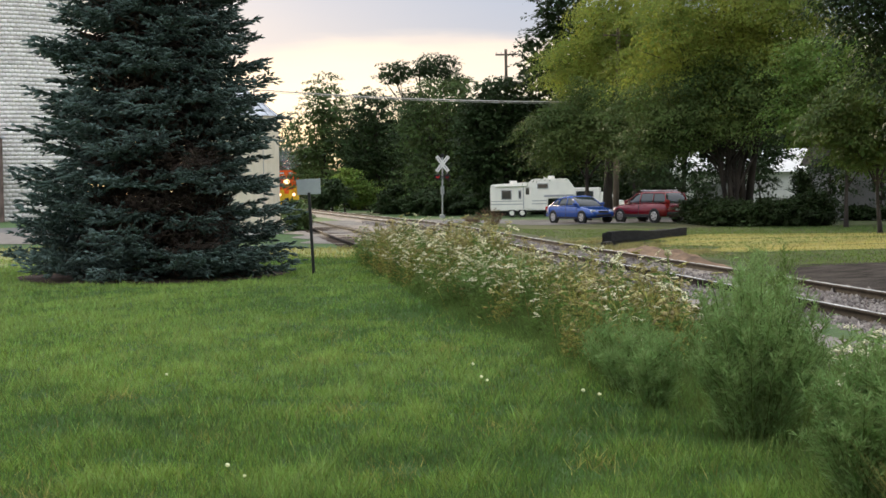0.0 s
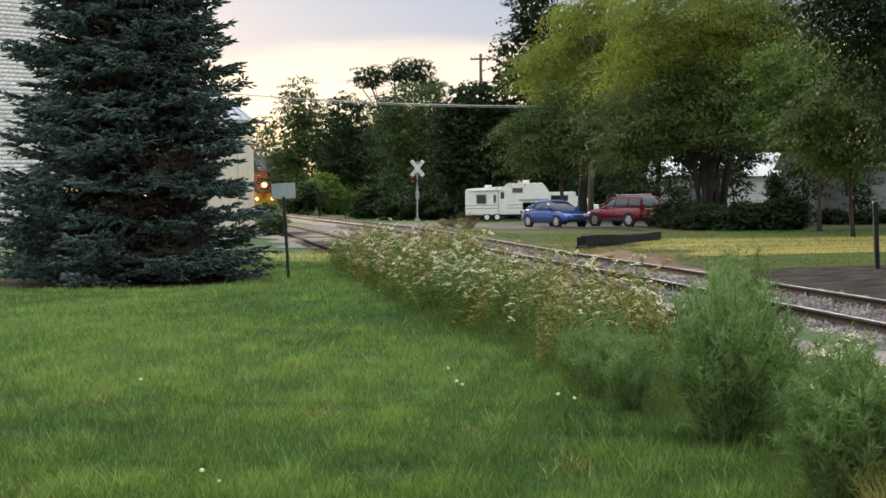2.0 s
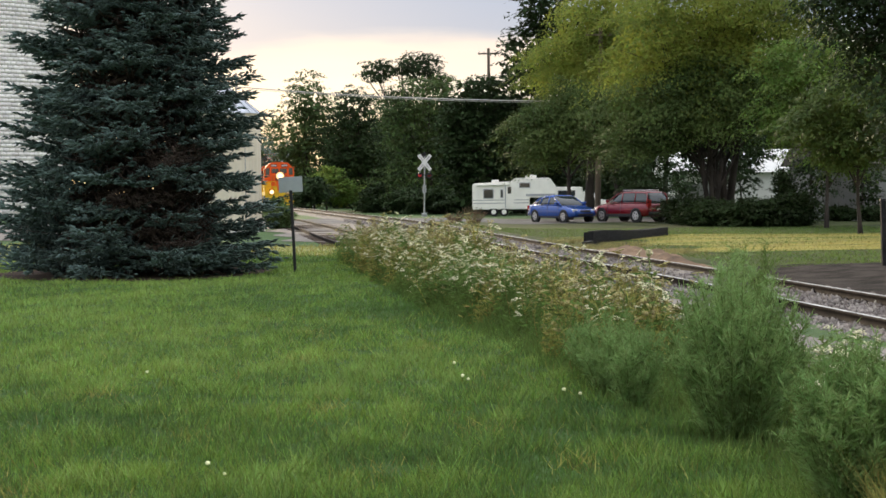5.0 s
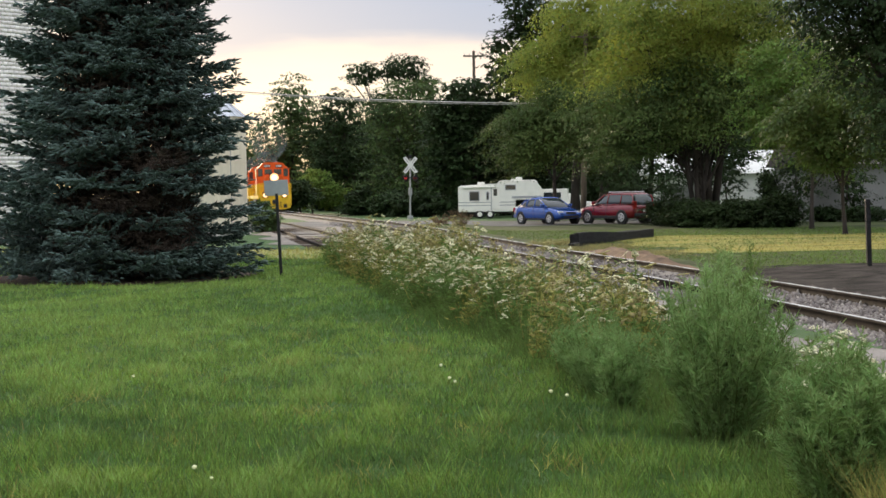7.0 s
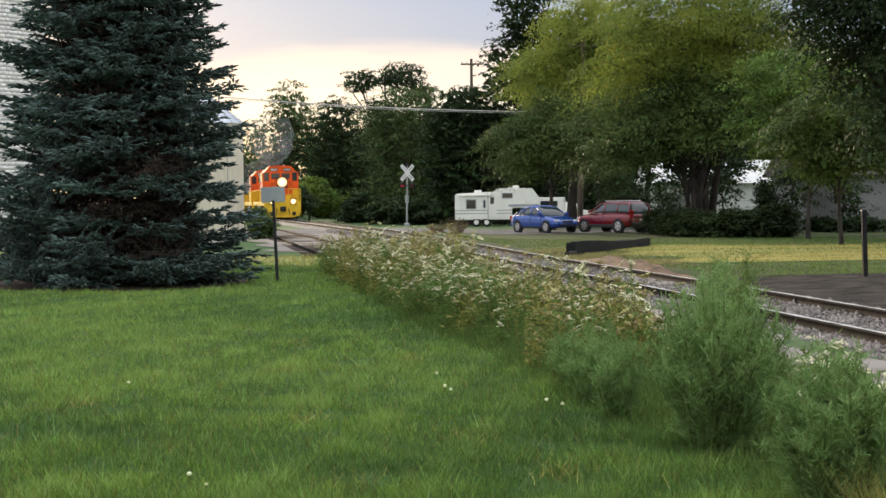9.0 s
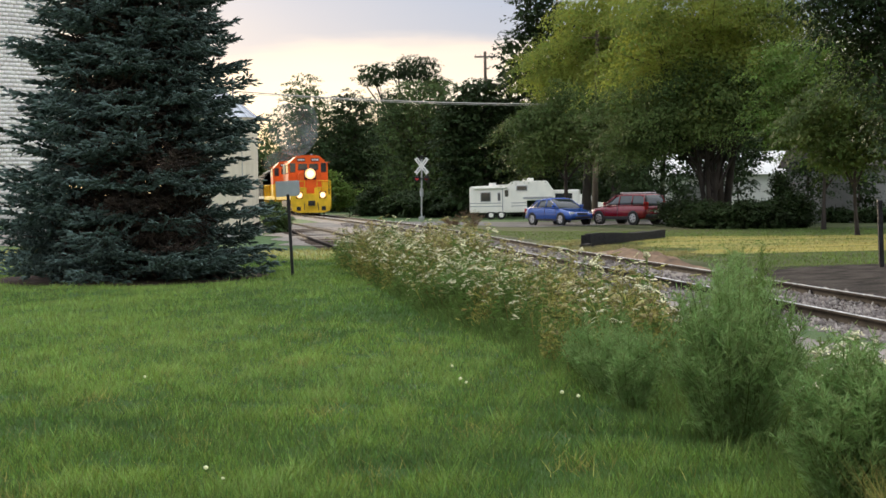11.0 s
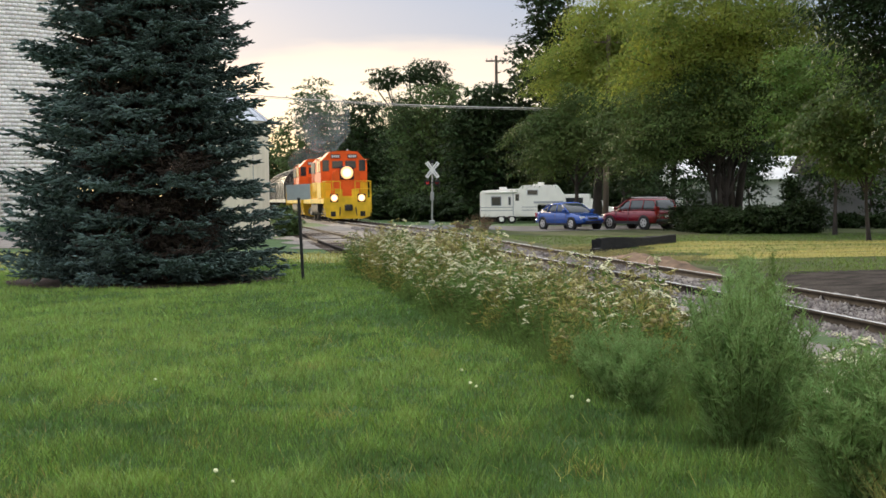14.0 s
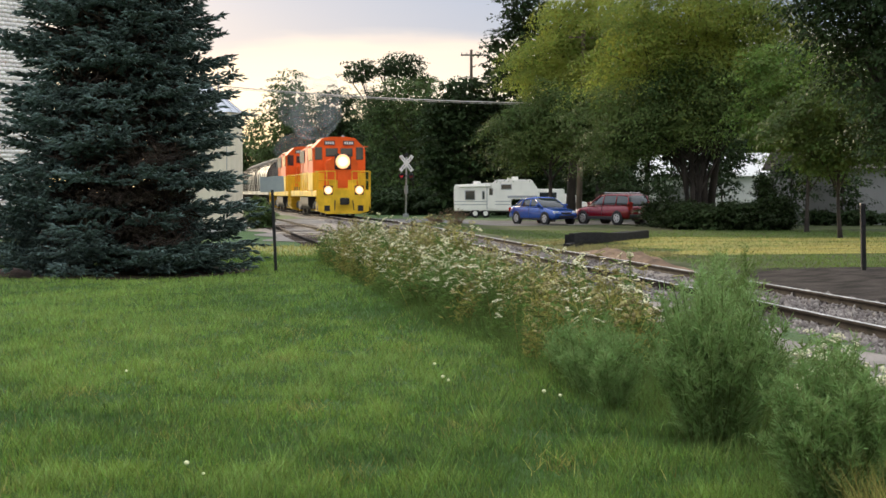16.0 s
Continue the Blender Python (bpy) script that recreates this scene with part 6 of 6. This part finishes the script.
def build_verge():
    GREENS["seed"] = mat("seed_head", (0.42, 0.36, 0.14), 0.8, var=0.2, scale=5, fine=50, bump=0.2, islands=0.3)
    # feathery bushes
    for x, y, r, h, n in ((1.95, 9.05, 0.48, 1.1, 150), (2.12, 7.15, 0.38, 0.82, 120), (2.42, 7.5, 0.28, 0.62, 44), (2.3, 10.2, 0.45, 0.7, 36), (1.5, 10.4, 0.24, 0.6, 24), (1.42, 11.2, 0.2, 0.5, 18), (2.75, 9.09, 0.35, 0.5, 26), (1.5, 11.81, 0.4, 0.62, 30), (2.5, 11.81, 0.5, 0.7, 34),
                          (0.95, 19.14, 0.55, 0.82, 40), (0.55, 19.94, 0.4, 0.7, 26), (-1.35, 31.27, 0.45, 0.7, 26), (2.9, 13.72, 0.35, 0.95, 14), (3.4, 15.31, 0.3, 1.0, 10)):
        feather_bush(x, y, r, h, n)
    for x, y, r, h in ((2.3, 66.5, 0.8, 0.95), (1.5, 69.0, 0.6, 0.6)):
        feather_bush(x, y, r, h, 22, M["heap"], "dry brown weed clump beyond the track")
    for x, y, h in ((3.35, 14.36, 1.25), (3.6, 16.75, 1.15), (2.9, 12.76, 1.2), (4.05, 17.87, 1.05)):
        feather_bush(x, y, 0.14, h, 5, GREENS["weed"], "tall thin green weed stalk on the verge")
    kinds = [lace_plant(0.92, 5, False), lace_plant(0.85, 6, False), lace_plant(1.0, 4, True), lace_plant(0.8, 6, True), lace_plant(0.7, 5, False), lace_plant(0.9, 7, True), lace_plant(0.5, 6, False, 0.07)]
    spots = []
    while len(spots) < 270:
        y = 9.9 + 25.8 * rng.random() ** 0.85
        e = float(lawn_edge(y))
        w = float(np.interp(y, (9.6, 14.4, 20.7, 27, 35), (1.45, 1.65, 1.95, 2.2, 2.6)))
        x = e + 0.12 + w * rng.random() ** 1.15
        if y < 12.1 and x < 2.6:
            continue
        spots.append((x, y))
    spots += [(3.0 + 0.35 * k + rng.normal(0, 0.1), 8.9 + 0.8 * (k % 3) + rng.normal(0, 0.1)) for k in range(4)] + [(2.75, 9.0), (2.95, 9.6), (2.9, 8.6), (3.1, 10.2), (2.7, 9.5), (3.3, 10.9), (3.5, 11.6), (3.2, 11.4), (3.7, 12.4), (2.5, 8.35), (2.62, 8.6), (2.72, 8.3), (2.8, 8.8), (2.56, 8.85), (2.45, 8.05)]
    for i, (x, y) in enumerate(spots):
        k = 6 if y < 12.5 and (x > 2.65 or y < 9) else rng.choice(6, p=(0.18, 0.17, 0.16, 0.16, 0.17, 0.16))
        s = rng.uniform(0.75, 1.12) * (0.8 if x < lawn_edge(y) + 0.35 else 1.0) * (1.08 if y > 25.5 else 0.94)
        m = pose(x, y, float(ground_z(x, y)) - 0.01, rng.normal(0, 4), rng.normal(0, 4), rng.uniform(0, 360))
        if i < 7:
            kinds[i].matrix_basis = m
        else:
            c = copy_thing(kinds[k], m)
            c.scale = (s, s, s)
    # tangle of grass and leaves under the flowers
    n = 60000
    y = 6.7 + 30.3 * rng.random(n) ** 1.1
    e = lawn_edge(y)
    x = e + np.interp(y, (6.4, 14.4, 20.7, 27, 35), (1.9, 2.0, 2.1, 2.3, 2.6)) * rng.random(n)
    h = rng.uniform(0.08, 0.36, n) * np.interp(y, (6.4, 9.6, 12.8), (0.5, 0.6, 1)) * np.clip((x - e) / 0.4 + 0.35, 0.35, 1)
    pos = np.stack([x, y, ground_z(x, y)], 1)
    half = n // 9
    blades(n - half, pos[half:], h[half:], np.full(n - half, 0.012), rng.uniform(0.2, 1.1, n - half), GREENS["weed"], "verge_grass", "rank green grass under the wildflowers")
    pos[:half, 0] += 0.5
    blades(half, pos[:half], h[:half] * np.interp(pos[:half, 1], (16, 24), (0.25, 1.1)), np.full(half, 0.01), rng.uniform(0.1, 0.6, half), GREENS["tan"], "dead_grass", "dry straw-coloured grass in the verge")
    n = 900
    x, y = rng.uniform(2.12, 2.6, n), rng.uniform(6.1, 6.9, n)
    blades(n, np.stack([x, y, ground_z(x, y)], 1), rng.uniform(0.12, 0.42, n), np.full(n, 0.006), rng.uniform(0.2, 0.9, n), GREENS["tan"], "tall_dead_grass", "tall straw-coloured dead grass beside the weed bush")
    # scrubby growth on the far side of the rails
    n = 9000
    y = 35 + 13 * rng.random(n)
    x = track_x(y) + 1.7 + 1.7 * rng.random(n) ** 1.5
    pos = np.stack([x, y, ground_z(x, y) - 0.02], 1)
    blades(n, pos, rng.uniform(0.04, 0.2, n) * (0.4 + 0.6 * (np.sin(y * 1.4) > 0)), np.full(n, 0.014), rng.uniform(0.1, 0.9, n), GREENS["seed"], "dead_verge_grass", "brown dead weeds beyond the rails")
    # short mown grass of the field beyond the track
    n = 60000
    y = 29.5 + 34 * rng.random(n) ** 1.3
    x = track_x(y) + 2.6 + 17 * rng.random(n)
    pos = np.stack([x, y, ground_z(x, y) + 0.01], 1)
    # blades in the sunlit band take the straw colour to imitate low sun
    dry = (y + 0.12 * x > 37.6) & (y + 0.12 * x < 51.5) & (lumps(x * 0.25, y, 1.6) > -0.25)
    for k, m, name, label in ((dry, GREENS["tan"], "sunlit_field_grass", "short grass of the mown field, coloured yellow for evening sun"), (~dry, GREENS["weed"], "green_field_grass", "short green grass of the mown field")):
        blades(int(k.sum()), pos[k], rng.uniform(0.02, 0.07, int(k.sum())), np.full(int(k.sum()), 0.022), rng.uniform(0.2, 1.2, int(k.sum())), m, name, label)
    # rough grass of the field edge and the dry patches
    n = 30000
    y = 35.9 + 35 * rng.random(n)
    x = np.where(rng.random(n) < 0.5, -6.5 + 5.5 * rng.random(n), -24 + 17 * rng.random(n))
    k = y < 43 + (x < -8) * 6.4
    x, y = x[k], y[k]
    n = len(x)
    blades(n, np.stack([x, y, ground_z(x, y)], 1), rng.uniform(0.05, 0.16, n), np.full(n, 0.02), rng.uniform(0.1, 0.7, n), GREENS["tan"], "dry_lawn_grass", "dry yellow grass at the lawn's edge")
    for x, y, k in ((-1.24, 8.14, 0.9), (0.3, 11.96, 1.0), (0.34, 11.73, 0.8), (-1.1, 7.82, 0.5), (0.25, 12.92, 0.9), (1.05, 11.01, 1.0), (1.15, 10.77, 0.9), (-2.4, 12.44, 0.8)):
        clover(x, y, k)

build_ground()
build_track()
build_spruce()
build_sign()
build_bin()
build_silo()
build_crossbuck()
build_poles()
build_trough()
build_house()
build_cars()
build_trailer()
build_train()
build_trees()
build_verge()
build_grass()
motions()
